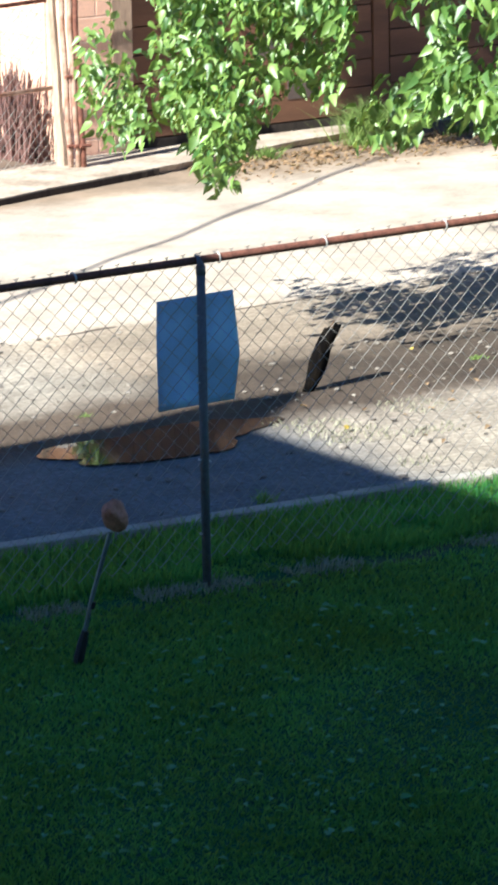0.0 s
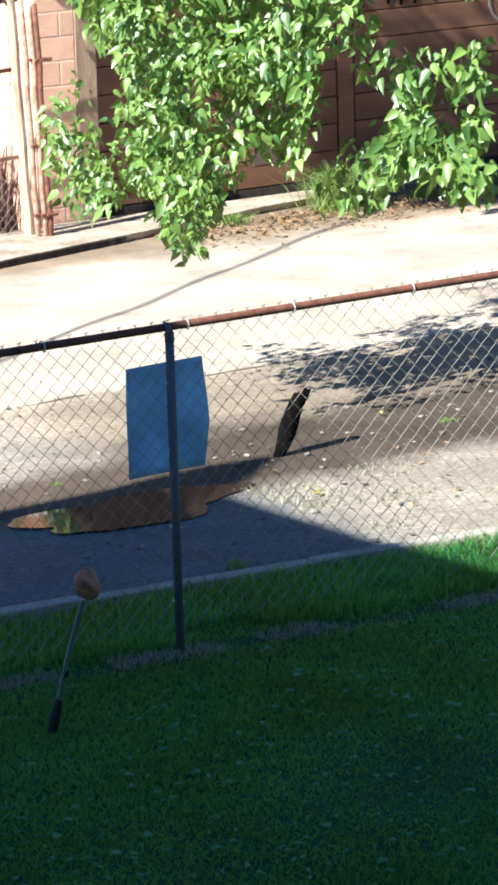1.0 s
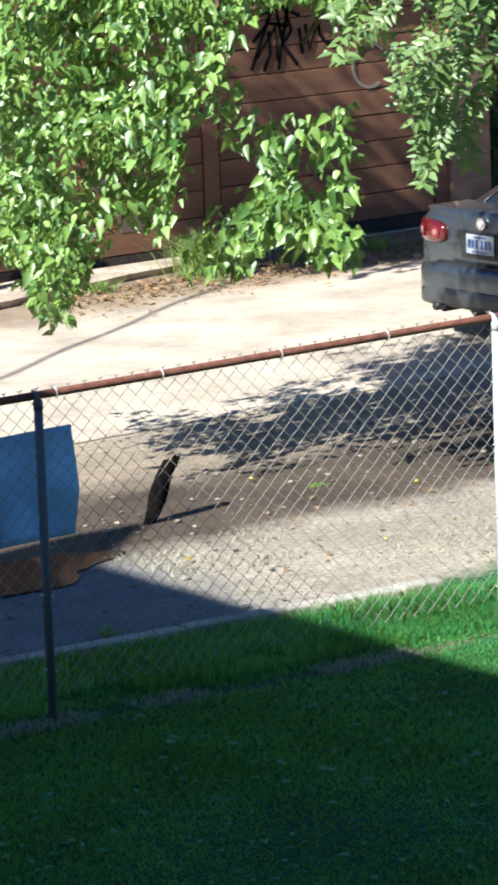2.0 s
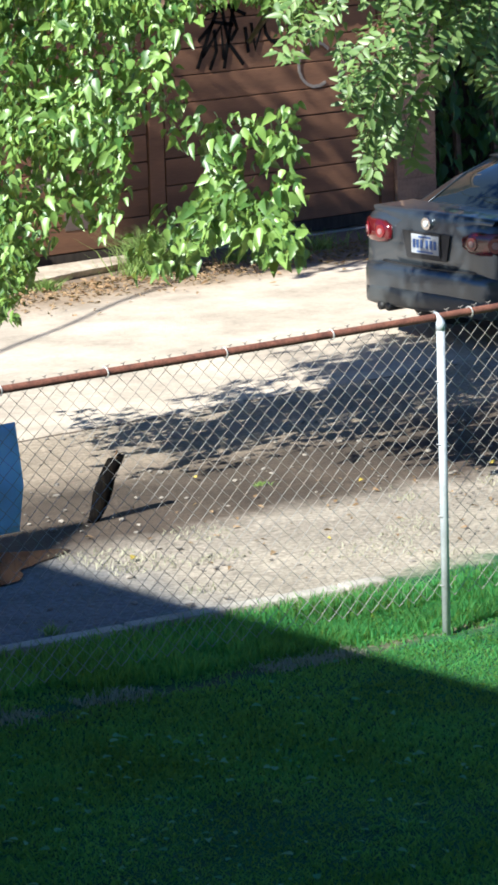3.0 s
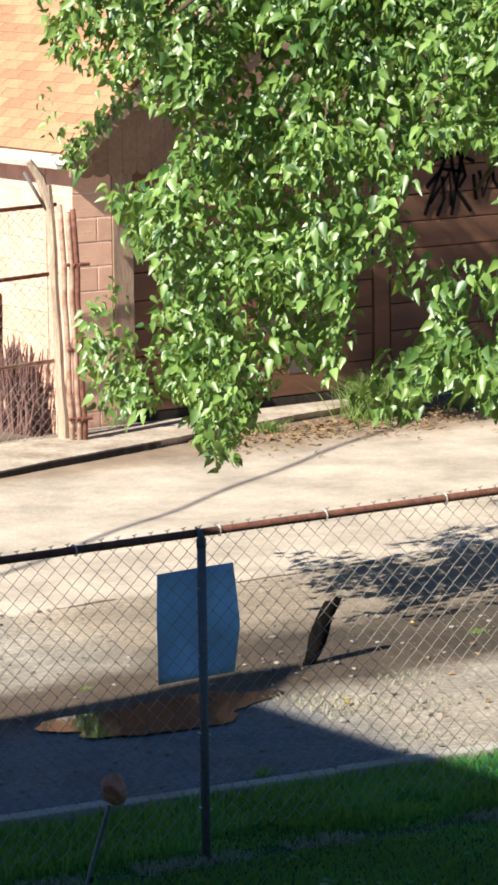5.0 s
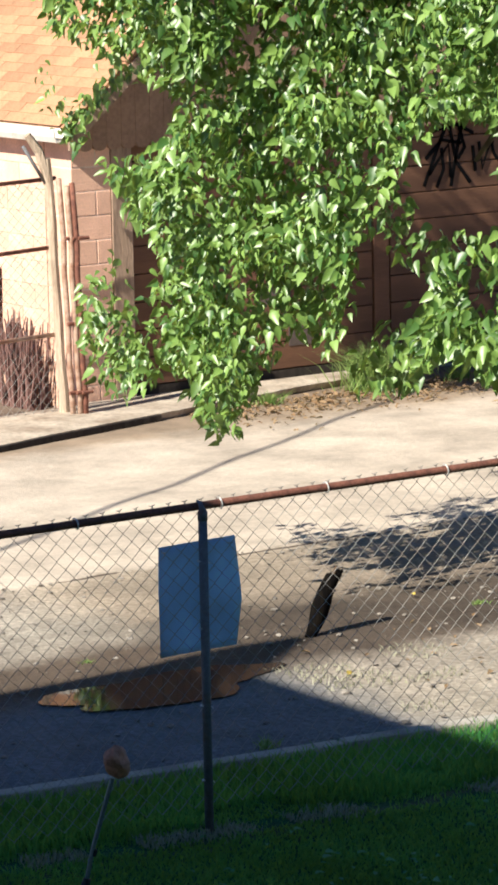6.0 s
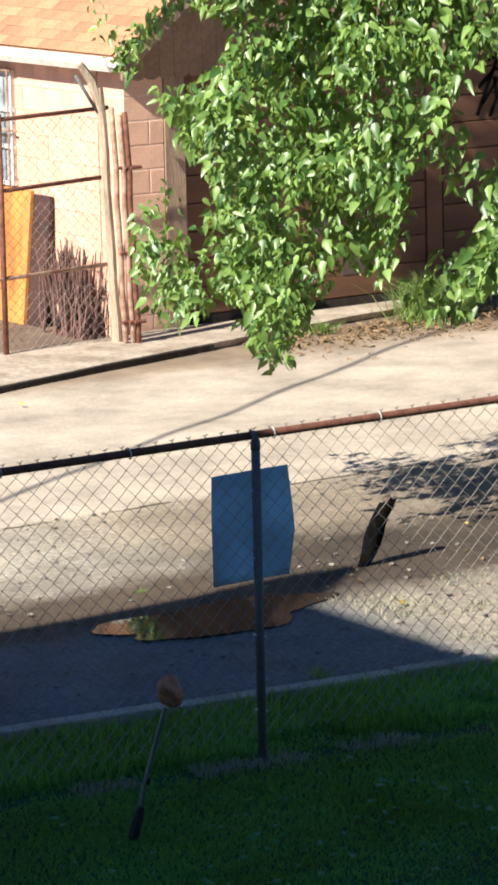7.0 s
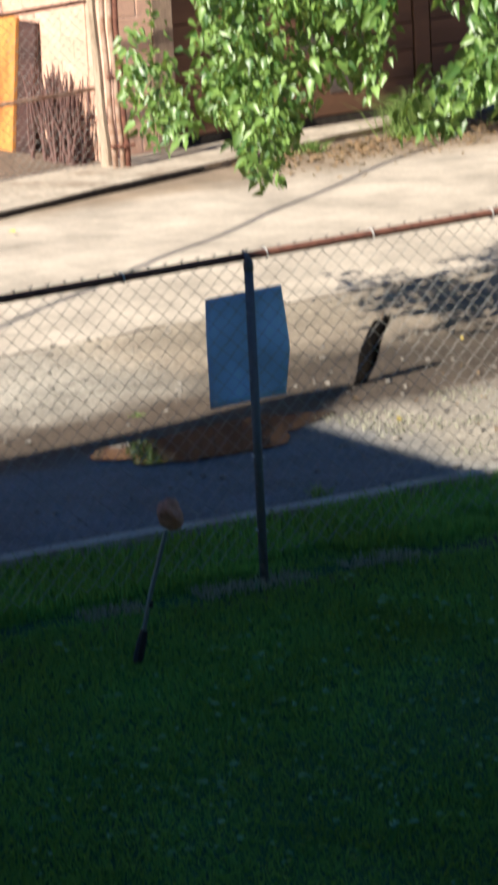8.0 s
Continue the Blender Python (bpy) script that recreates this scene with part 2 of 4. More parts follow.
M_STONE = mat("loose_stone", (0.30, 0.27, 0.235), 0.95, var=0.4, scale=9, bump=0.3)
# pale blotches paint the sky's reflection into the window pane's colour
M_PANEREFLECT = mat("pane_reflection", (0.42, 0.47, 0.52), 0.12, var=0.5, scale=3.0, bump=0.0, col2=(0.12, 0.13, 0.14), coat=0.5)
M_WHITE = mat("white_paint", (0.78, 0.77, 0.74), 0.5, var=0.12, bump=0.1)
M_BLACKPAINT = mat("black_spray", (0.008, 0.008, 0.009), 0.95, spec=0.04, var=0.3, bump=0.0)
M_GREYPAINT = mat("grey_spray", (0.24, 0.21, 0.195), 0.7, var=0.3, bump=0.0)
M_OVERPAINT = mat("grey_overpaint", (0.14, 0.105, 0.09), 0.8, var=0.2, bump=0.1)
M_CARPAINT = mat("grey_car_paint", (0.070, 0.084, 0.105), 0.28, metal=0.6, var=0.06, scale=3, bump=0.0, coat=0.6)
M_BLACKTRIM = mat("black_plastic", (0.018, 0.018, 0.02), 0.55, var=0.2, bump=0.05)
M_TYRE = mat("tyre_rubber", (0.02, 0.02, 0.02), 0.85, var=0.2, bump=0.2)
M_CHROME = mat("chrome", (0.8, 0.8, 0.82), 0.12, metal=1.0, var=0.05, bump=0.0)
M_REDLENS = mat("red_lens", (0.085, 0.006, 0.009), 0.12, var=0.15, scale=30, bump=0.0, coat=0.8)
M_REDRING = mat("red_ring", (0.15, 0.009, 0.013), 0.15, var=0.1, bump=0.0, coat=0.8)
M_VALANCE = mat("dark_bumper", (0.05, 0.055, 0.06), 0.45, var=0.1, bump=0.05)
M_CLEARLENS = mat("clear_lens", (0.28, 0.16, 0.17), 0.15, var=0.2, bump=0.0, coat=0.8)
M_PLATE = mat("plate_white", (0.36, 0.38, 0.42), 0.4, var=0.06, bump=0.0)
M_PLATEINK = mat("plate_ink", (0.05, 0.10, 0.30), 0.5, var=0.1, bump=0.0)
M_CARGLASS = mat("tinted_glass", (0.012, 0.016, 0.018), 0.04, var=0.05, bump=0.0, spec=0.8, coat=0.5)
M_HOUSE = mat("house_siding", (0.55, 0.52, 0.47), 0.8, var=0.1, bump=0.2)
M_TAN = mat("orange_cap", (0.50, 0.25, 0.155), 0.8, var=0.35, scale=18, bump=0.6, fine=40)
M_GREENSTEEL = mat("grey_green_steel", (0.22, 0.26, 0.25), 0.5, metal=0.5, var=0.3, bump=0.1)


def water_mat():
    m = bpy.data.materials.new("puddle_water")
    m.use_nodes = True
    t = m.node_tree
    b = t.nodes["Principled BSDF"]
    b.inputs["Base Color"].default_value = (0.028, 0.025, 0.022, 1)
    b.inputs["Roughness"].default_value = 0.03
    b.inputs["IOR"].default_value = 1.33
    b.inputs["Specular IOR Level"].default_value = 0.17
    n = t.nodes.new("ShaderNodeTexNoise")
    n.inputs["Scale"].default_value = 5.0
    bp = t.nodes.new("ShaderNodeBump")
    bp.inputs["Strength"].default_value, bp.inputs["Distance"].default_value = 0.05, 0.004
    t.links.new(n.outputs[0], bp.inputs["Height"])
    t.links.new(bp.outputs[0], b.inputs["Normal"])
    return m


M_WATER = water_mat()


# ---- mesh helpers ----
def mesh_of(bm, name, material, smooth=False):
    me = bpy.data.meshes.new(name)
    bmesh.ops.recalc_face_normals(bm, faces=bm.faces)
    bm.to_mesh(me)
    bm.free()
    for mt in (material if isinstance(material, (list, tuple)) else [material]):
        me.materials.append(mt)
    if smooth:
        me.shade_smooth()
    return me


def part(name, bm, material, parent, label="", smooth=False):
    ob = new(name, mesh_of(bm, name, material, smooth))
    ob.parent = parent
    if label:
        tagged(ob, label)
    return ob


def thing(name, label, category, at=(0, 0, 0), group="", kind="", rz=0):
    ob = new(name)
    ob.matrix_basis = pose(*at, 0, 0, rz)
    ob.empty_display_size = 0.2
    return tagged(ob, label, category, group, kind)


def box(lo, hi, bevel=0.0, bm=None):
    bm = bm or bmesh.new()
    r = bmesh.ops.create_cube(bm, size=1.0)
    for v in r["verts"]:
        for k in range(3):
            v.co[k] = lo[k] + (v.co[k] + 0.5) * (hi[k] - lo[k])
    if bevel:
        edges = list({e for v in r["verts"] for e in v.link_edges})
        bmesh.ops.bevel(bm, geom=edges, offset=bevel, segments=2, affect="EDGES", profile=0.6)
    return bm


def tube(points, radius, sides=8, bm=None, cap=True):
    """A round bar along points; radius is one number or one for each point."""
    bm = bm or bmesh.new()
    pts = [Vector(p) for p in points]
    rad = radius if isinstance(radius, (list, tuple)) else [radius] * len(pts)
    rings = []
    ref = None
    for i, p in enumerate(pts):
        d = (pts[min(i + 1, len(pts) - 1)] - pts[max(i - 1, 0)]).normalized()
        if ref is None:
            ref = d.orthogonal().normalized()
        u = (ref - d * ref.dot(d)).normalized()
        ref = u
        w = d.cross(u)
        rings.append([bm.verts.new(p + (u * math.cos(a) + w * math.sin(a)) * rad[i]) for a in (2 * math.pi * k / sides for k in range(sides))])
    for a, c in zip(rings, rings[1:]):
        for k in range(sides):
            bm.faces.new((a[k], a[(k + 1) % sides], c[(k + 1) % sides], c[k]))
    if cap:
        bm.faces.new(rings[0][::-1])
        bm.faces.new(rings[-1])
    return bm


def loft(sections, bm=None, cap=True):
    bm = bm or bmesh.new()
    rings = [[bm.verts.new(p) for p in s] for s in sections]
    n = len(rings[0])
    for a, c in zip(rings, rings[1:]):
        for k in range(n):
            bm.faces.new((a[k], a[(k + 1) % n], c[(k + 1) % n], c[k]))
    if cap:
        bm.faces.new(rings[0][::-1])
        bm.faces.new(rings[-1])
    return bm


def prism(outline, y0, y1, bm=None):
    """An outline in x and z, drawn out from y0 to y1."""
    return loft([[(x, y, z) for x, z in outline] for y in (y0, y1)], bm)


def stuff_mesh(name, verts, faces, material):
    me = bpy.data.meshes.new(name)
    me.from_pydata(verts, [], faces)
    me.materials.append(material)
    return me


rng = np.random.default_rng(7)


# ---- the ground ----
def build_ground():
    """One sheet to the horizon, finer near the alley, with slight swells that die out at the puddle and walls."""
    xs = np.concatenate([[-1500, -300, -60, -20], np.arange(0, 30.01, 0.25), [40, 80, 300, 1500]])
    ys = np.concatenate([[-1500, -300, -60, -10], np.arange(4, 28.01, 0.25), [34, 60, 300, 1500]])
    verts, faces = [], []
    for yy in ys:
        for xx in xs:
            near = 4 < yy < 25.5 and 0 < xx < 30
            h = 0.0
            if near:
                damp = min(1.0, abs(xx - 11.3) / 1.6 + abs(yy - 17.15) / 0.9, abs(25.7 - yy) / 1.5)
                h = 0.022 * damp * noise.noise((xx * 0.7, yy * 0.7, 3.1)) - 0.004
            verts.append((xx, yy, h))
    nx = len(xs)
    for j in range(len(ys) - 1):
        for i in range(nx - 1):
            a = j * nx + i
            faces.append((a, a + 1, a + nx + 1, a + nx))
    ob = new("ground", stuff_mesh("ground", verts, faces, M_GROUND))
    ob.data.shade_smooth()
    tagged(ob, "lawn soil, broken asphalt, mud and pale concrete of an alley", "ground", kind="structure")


build_ground()


def build_puddle():
    bm = bmesh.new()
    ring = []
    for k in range(48):
        a = 2 * math.pi * k / 48
        r = 1 + 0.14 * math.sin(3 * a + 0.5) + 0.10 * math.sin(5 * a + 2) + 0.04 * math.sin(9 * a + 1) + 0.02 * math.sin(17 * a)
        ring.append(bm.verts.new((11.30 + 0.74 * r * math.cos(a), 17.22 + 0.34 * r * math.sin(a) + 0.05 * math.cos(a), 0.006)))
    bm.faces.new(ring)
    ob = new("puddle", mesh_of(bm, "puddle", M_WATER))
    tagged(ob, "shallow muddy puddle mirroring the garage in the alley", "water", kind="structure")


build_puddle()


def build_kerb():
    k = thing("kerb", "low weathered concrete edging between grass and alley", "kerb", kind="structure")
    x = 7.2
    i = 0
    while x < 12.8:
        w = 1.35 if x + 1.35 < 12.9 else 12.88 - x
        y = 15.52 - 0.105 * (x - 10.48)
        bm = box((0, -0.06, -0.05), (w - 0.012, 0.06, 0.055 + 0.006 * math.sin(i * 2.1)), 0.015)
        ob = part("edging_stone", bm, M_CONC, k)
        ob.matrix_basis = pose(x, y, 0, 0, 0, -6.0)
        x += w
        i += 1


build_kerb()


# ---- the garage ----
GX0, GX1, GY = 16.36, 22.75, 26.09     # front corners and front plane
COURSE = 0.2037


def block_mesh(w, d, h):
    return mesh_of(box((0.002, 0, 0.002), (w - 0.002, d, h - 0.002), 0.0035), "block", M_BLOCK)


def build_garage():
    g = thing("garage", "peach-painted block garage with brown board doors and tan shingle roof", "garage", (GX0, GY, 0))

    def own(name, bm, material, label="", parent=None, smooth=False):
        return part(name, bm, material, parent or g, label, smooth)

    # everything below in the garage's own axes
    W = GX1 - GX0
    rows_n = 12
    # side wall towards the gate
    side = own("side_wall", box((-0.033, 0.42, 0), (0.2, 8.0, rows_n * COURSE)), M_MORTAR, "sunlit peach-painted block wall")
    full = block_mesh(0.406, 0.19, COURSE)
    half = block_mesh(0.203, 0.19, COURSE)
    for r in range(rows_n):
        y = 0.42 if r % 2 else 0.623
        if r % 2 == 0:
            b = new("block", half)
            b.parent = side
            b.matrix_basis = pose(0.145, 0.42, r * COURSE, 0, 0, 90)
        while y < 4.6:
            b = new("block", full)
            b.parent = side
            # length along y, outer face at x = 0
            b.matrix_basis = pose(0.145 + 0.0015 * math.sin(y * 9 + r), y, r * COURSE, 0, 0, 90)
            y += 0.406
    # front piers
    for nm, x0, n_w in (("pier", -0.045, 0.385), ("pier", 5.91, W - 5.91)):
        pier = own(nm, box((x0 + 0.005, 0.0035, 0), (x0 + n_w - 0.005, 0.4, rows_n * COURSE)), M_MORTAR if x0 < 1 else M_GABLE, "shaded painted block pier" if x0 < 1 else "dark brown painted block pier")
        whole = mesh_of(box((0.001, 0, 0.007), (n_w - 0.002, 0.405, COURSE - 0.007), 0.004), "block", M_BLOCK if x0 < 1 else M_GABLE)
        part1 = mesh_of(box((0.001, 0, 0.007), (n_w * 0.62 - 0.007, 0.405, COURSE - 0.007), 0.004), "block", M_BLOCK if x0 < 1 else M_GABLE)
        part2 = mesh_of(box((n_w * 0.62 + 0.007, 0, 0.007), (n_w - 0.002, 0.405, COURSE - 0.007), 0.004), "block", M_BLOCK if x0 < 1 else M_GABLE)
        for r in range(rows_n):
            for me in ((whole,) if r % 2 else (part1, part2)):
                b = new("block", me)
                b.parent = pier
                b.matrix_basis = pose(x0, 0.0012 * math.sin(r * 3.7), r * COURSE)
    # frames round the doors
    for x0, x1 in ((0.345, 0.545), (3.09, 3.255), (5.745, 5.905)):
        own("door_jamb", box((x0, -0.012 if x0 < 1 else 0.036, 0), (x1, 0.16, 2.22), 0.006), M_TRIM if x0 < 1 else M_DOOR, "weathered brown timber door frame")
    own("door_header", box((0.345, -0.020, 2.222), (5.905, 0.16, 2.44), 0.006), M_GABLE, "weathered timber header over the doors")
    # two doors of horizontal boards
    for k, (x0, x1) in enumerate(((0.56, 3.075), (3.27, 5.73))):
        door = own("garage_door", box((x0, 0.10, 0.06), (x1, 0.13, 2.215)), M_DARK, "brown wooden garage door of horizontal boards, sprayed with graffiti" if k else "brown wooden garage door of horizontal boards")
        me = mesh_of(box((x0 + 0.003, 0.045, 0.004), (x1 - 0.003, 0.099, 0.233), 0.006), "door_board", M_DOOR)
        for r in range(9):
            b = new("door_board", me)
            b.parent = door
            b.matrix_basis = pose(0, 0.003 * math.sin(r * 2.3 + k), 0.145 + r * 0.238)
        # lowest board, coloured dark for the shaded gap under the door
        part("bottom_rail", box((x0 + 0.003, 0.05, 0.03), (x1 - 0.003, 0.099, 0.143), 0.006), M_DARKFILL, door)
        # grey patches rolled over old spray paint
        for cx, cz, w, h in ((x0 + 1.45, 0.82, 0.36, 0.17), (x0 + 1.75, 0.42, 0.3, 0.16)) if k == 0 else ():
            part("paint_patch", box((cx - w / 2, 0.0405, cz - h / 2), (cx + w / 2, 0.0445, cz + h / 2)), M_OVERPAINT, door, "grey rolled-over paint patch")

        if k == 1:
            # black and pale strokes of the spray paint: shapes without words
            def stroke(pts, r, material, nm):
                secs = []
                for i, (xa, za) in enumerate(pts):
                    (xp, zp), (xn, zn) = pts[max(i - 1, 0)], pts[min(i + 1, len(pts) - 1)]
                    d = Vector((xn - xp, 0, zn - zp)).normalized()
                    nrm = Vector((-d.z, 0, d.x)) * r
                    p = Vector((xa, 0.0335, za))
                    secs.append([p - nrm, p + nrm, p + nrm + Vector((0, 0.006, 0)), p - nrm + Vector((0, 0.006, 0))])
                bm = loft(secs)
                part(nm, bm, material, door, "black spray-painted strokes" if material is M_BLACKPAINT else "faint grey spray-painted strokes")
            ox = 3.65
            for pts in ([(0.0, 1.62), (0.13, 1.9), (0.28, 2.2)], [(0.28, 2.2), (0.36, 1.82), (0.52, 1.62)], [(0.02, 1.86), (0.2, 2.02), (0.42, 1.98)], [(0.06, 1.72), (0.28, 1.98), (0.30, 1.68)],
                        [(0.40, 2.12), (0.46, 1.94), (0.38, 1.84)], [(0.55, 1.95), (0.58, 1.72)], [(0.62, 1.98), (0.66, 1.74), (0.74, 1.96)], [(0.30, 1.60), (0.34, 1.78), (0.44, 2.2)], [(0.10, 2.1), (0.34, 2.16), (0.56, 2.06)], [(0.14, 1.60), (0.22, 1.76), (0.20, 1.95)]):
                stroke([(ox + a, c) for a, c in pts], 0.017, M_BLACKPAINT, "spray_stroke")
            ring = [(ox + 0.92 + 0.15 * math.cos(a), 1.95 + 0.17 * math.sin(a)) for a in (2 * math.pi * i / 14 for i in range(15))]
            stroke(ring, 0.016, M_BLACKPAINT, "spray_stroke")
            arc = [(ox + 1.35 + 0.20 * math.cos(a), 1.55 + 0.2 * math.sin(a)) for a in (0.7 + 4.6 * i / 12 for i in range(13))]
            stroke(arc, 0.014, M_GREYPAINT, "spray_stroke")
            stroke([(ox + 1.62, 1.42), (ox + 1.72, 1.72), (ox + 1.82, 1.40)], 0.014, M_GREYPAINT, "spray_stroke")
            stroke([(ox + 1.66, 1.54), (ox + 1.79, 1.54)], 0.012, M_GREYPAINT, "spray_stroke")
    # inside, so that the gaps stay dark
    own("floor_slab", box((0.05, 0.02, -0.02), (W - 0.05, 8, 0.012)), M_CONC)
    own("back_wall", box((0.2, 7.8, 0), (W, 8.0, 2.44)), M_MORTAR)
    own("far_wall", box((W - 0.2, 0.42, 0), (W, 7.8, 2.44)), M_MORTAR)
    # gable boards
    SL, EAVE, OV = 0.85, 2.415, 0.15
    mid = W / 2
    gable = own("gable", prism([(0.12, 2.446), (W - 0.12, 2.446), (W - 0.12, 2.47), (mid, 2.30 + SL * mid), (0.12, 2.47)], 0.02, 0.15), M_GABLE, "shaded brown gable")
    # upright gable planks with rounded lower ends
    pw = 0.142
    for k in range(int(W / pw)):
        xa = k * pw + 0.004
        tops = [EAVE - 0.03 + SL * (xx if xx < mid else W - xx) for xx in (xa, xa + pw - 0.003)]
        foot = [(xa + (pw - 0.003) * (0.5 - 0.5 * math.cos(math.pi * q / 6)), 2.215 - 0.045 * math.sin(math.pi * q / 6)) for q in range(7)]
        part("gable_plank", prism(foot + [(xa + pw - 0.003, tops[1]), (xa, tops[0])], -0.048, -0.022), M_GABLE, gable)
    # roof slabs, rake boards, eave, gutter
    th = 0.10
    for sgn in (1, -1):
        def rx(x):
            return x if sgn > 0 else W - x
        outline = [(rx(-OV), EAVE - SL * OV + 0.0), (rx(mid), EAVE + SL * mid), (rx(mid), EAVE + SL * mid + th), (rx(-OV), EAVE - SL * OV + th)]
        own("roof_slope", prism(outline, -0.13, 8.3), M_SHINGLE, "tan asphalt shingle roof slope")
        rake = [(rx(-OV), EAVE - SL * OV - 0.09), (rx(mid), EAVE + SL * mid - 0.09), (rx(mid), EAVE + SL * mid + 0.06), (rx(-OV), EAVE - SL * OV + 0.06)]
        own("rake_board", prism(rake, -0.165, -0.133), M_TRIM, "weathered brown rake board")
    ex = -OV
    ez = EAVE - SL * OV
    gut = bmesh.new()
    prof = [(ex - 0.012, ez + 0.09), (ex - 0.012, ez - 0.02), (ex - 0.10, ez - 0.02), (ex - 0.125, ez + 0.03), (ex - 0.13, ez + 0.09), (ex - 0.12, ez + 0.09), (ex - 0.112, ez + 0.03), (ex - 0.095, ez - 0.008), (ex - 0.022, ez - 0.008), (ex - 0.022, ez + 0.09)]
    prism(prof, -0.12, 8.2, gut)
    own("gutter", gut, M_GUTTER, "dented white sheet gutter")
    own("soffit", box((ex, -0.09, ez - 0.03), (0.0, 8.2, ez - 0.004)), M_TRIM)
    # shingles on the slope that faces the yard
    slope = math.hypot(1, SL)
    roofp = own("shingle_field", box((ex + 0.02, -0.08, ez + 0.02), (ex + 0.06, 8.0, ez + 0.03)), M_SHINGLE)
    tab = mesh_of(box((0, 0.002, 0), (0.17, 0.298, 0.006), 0.0), "shingle", M_SHINGLE)
    ang = math.degrees(math.atan(SL))
    for r in range(24):
        for c in range(13):
            s = new("shingle", tab)
            s.parent = roofp
            d = r * 0.112
            s.matrix_basis = pose(ex - 0.015 + d / slope, -0.16 + c * 0.3 + (0.0 if r % 2 else 0.13), ez + th + 0.006 + d * SL / slope, 0, -ang + 2.2 + 0.7 * math.sin(r * 7 + c * 3.3), 0)
    # window with white bars in the side wall
    win = own("window", box((-0.052, 1.80, 1.20), (0.05, 2.75, 2.14)), M_PANEREFLECT, "barred window in the sunlit wall")
    for yy in (1.77, 2.27, 2.74):
        part("window_frame", box((-0.075, yy, 1.17), (-0.045, yy + 0.04, 2.17), 0.004), M_WHITE, win)
    for zz in (1.16, 1.48, 1.8, 2.13):
        part("window_frame", box((-0.079, 1.76, zz), (-0.049, 2.79, zz + 0.035), 0.004), M_WHITE, win)
    for i in range(7):
        part("window_bar", tube([(-0.125, 1.76 + i * 0.165, 1.10), (-0.125, 1.76 + i * 0.165, 2.2)], 0.009, 6), M_RUSTPALE, win)
    for zz in (1.13, 1.65, 2.17):
        part("window_bar", tube([(-0.128, 1.70, zz), (-0.128, 2.82, zz)], 0.010, 6), M_RUSTPALE, win)


build_garage()


def build_apron():
    bm = bmesh.new()
    top = [(12.6, 24.12), (14.1, 24.60), (15.6, 25.03), (17.0, 25.38), (18.3, 25.70), (19.3, 25.86), (19.3, 26.06), (16.40, 26.06), (16.25, 25.98), (14.5, 25.88), (12.6, 25.80)]
    front = [(x, float(np.interp(x, [p[0] for p in top[:6]], [p[1] for p in top[:6]]))) for x in np.arange(12.6, 19.3, 0.07)]
    rim = []
    for x, y in front:
        n1, n2 = noise.noise((x * 1.6, 1.0, 2)), noise.noise((x * 7.0, 4.0, 2))
        rim.append((x, y - 0.03 + 0.02 * n1 + (0.03 * n2 if x > 16.1 else 0.003 * n2), 0.06 + 0.004 * n1))
    back = [(x, y, 0.078) for x, y in top[6:]]
    loft([[(x, y + 0.06, -0.06) for x, y, z in rim] + [(x, y, -0.06) for x, y, z in back],
          [(x, y + 0.003, z * 0.8) for x, y, z in rim] + [(x, y, z * 0.6) for x, y, z in back],
          [(x, y, z) for x, y, z in rim] + back], bm)
    ob = new("apron", mesh_of(bm, "apron", M_APRON))
    tagged(ob, "cracked raised concrete apron before the garage and gate", "slab", kind="structure")
    # added dark strip that deepens the shade along the apron's lip
    lip = [p for p in rim if p[0] < 16.6]
    tagged(new("apron_edging", mesh_of(loft([[(x - 0.004, y - 0.012, -0.03), (x - 0.004, y + 0.05, -0.03), (x - 0.004, y + 0.05, z - 0.012), (x - 0.004, y - 0.012, z - 0.012)] for x, y, z in lip]), "apron_edging", M_DARKFILL)),
           "dark strip added to deepen the shaded lip of the concrete apron", "edging", kind="structure")


build_apron()


# ---- chain-link ----
def wire_mesh(height, w, h, r, knuckle=True):
    """One zigzag wire of a chain-link panel, from the ground up, with its twisted end on top."""
    n = int(height / (h / 2))
    pts = [((-1) ** k * w / 4 * 1.06, ((-1) ** k) * r * 1.1, height - (n - k) * h / 2) for k in range(n + 1)]
    bm = tube(pts, r, 4, cap=False)
    if knuckle:
        x, y, z = pts[-1]
        tube([(x, y, z), (x * 0.2, y, z + 0.010), (x * 0.4, y, z + 0.020), (-x * 0.5, y, z + 0.027)], r * 1.15, 4, bm)
        tube([(-x * 0.5, -y, z - 0.012), (x * 0.1, -y, z + 0.016), (-x * 0.25, -y, z + 0.023), (x * 0.7, -y, z + 0.031)], r * 1.15, 4, bm)
    return mesh_of(bm, "wire", M_WIRE)


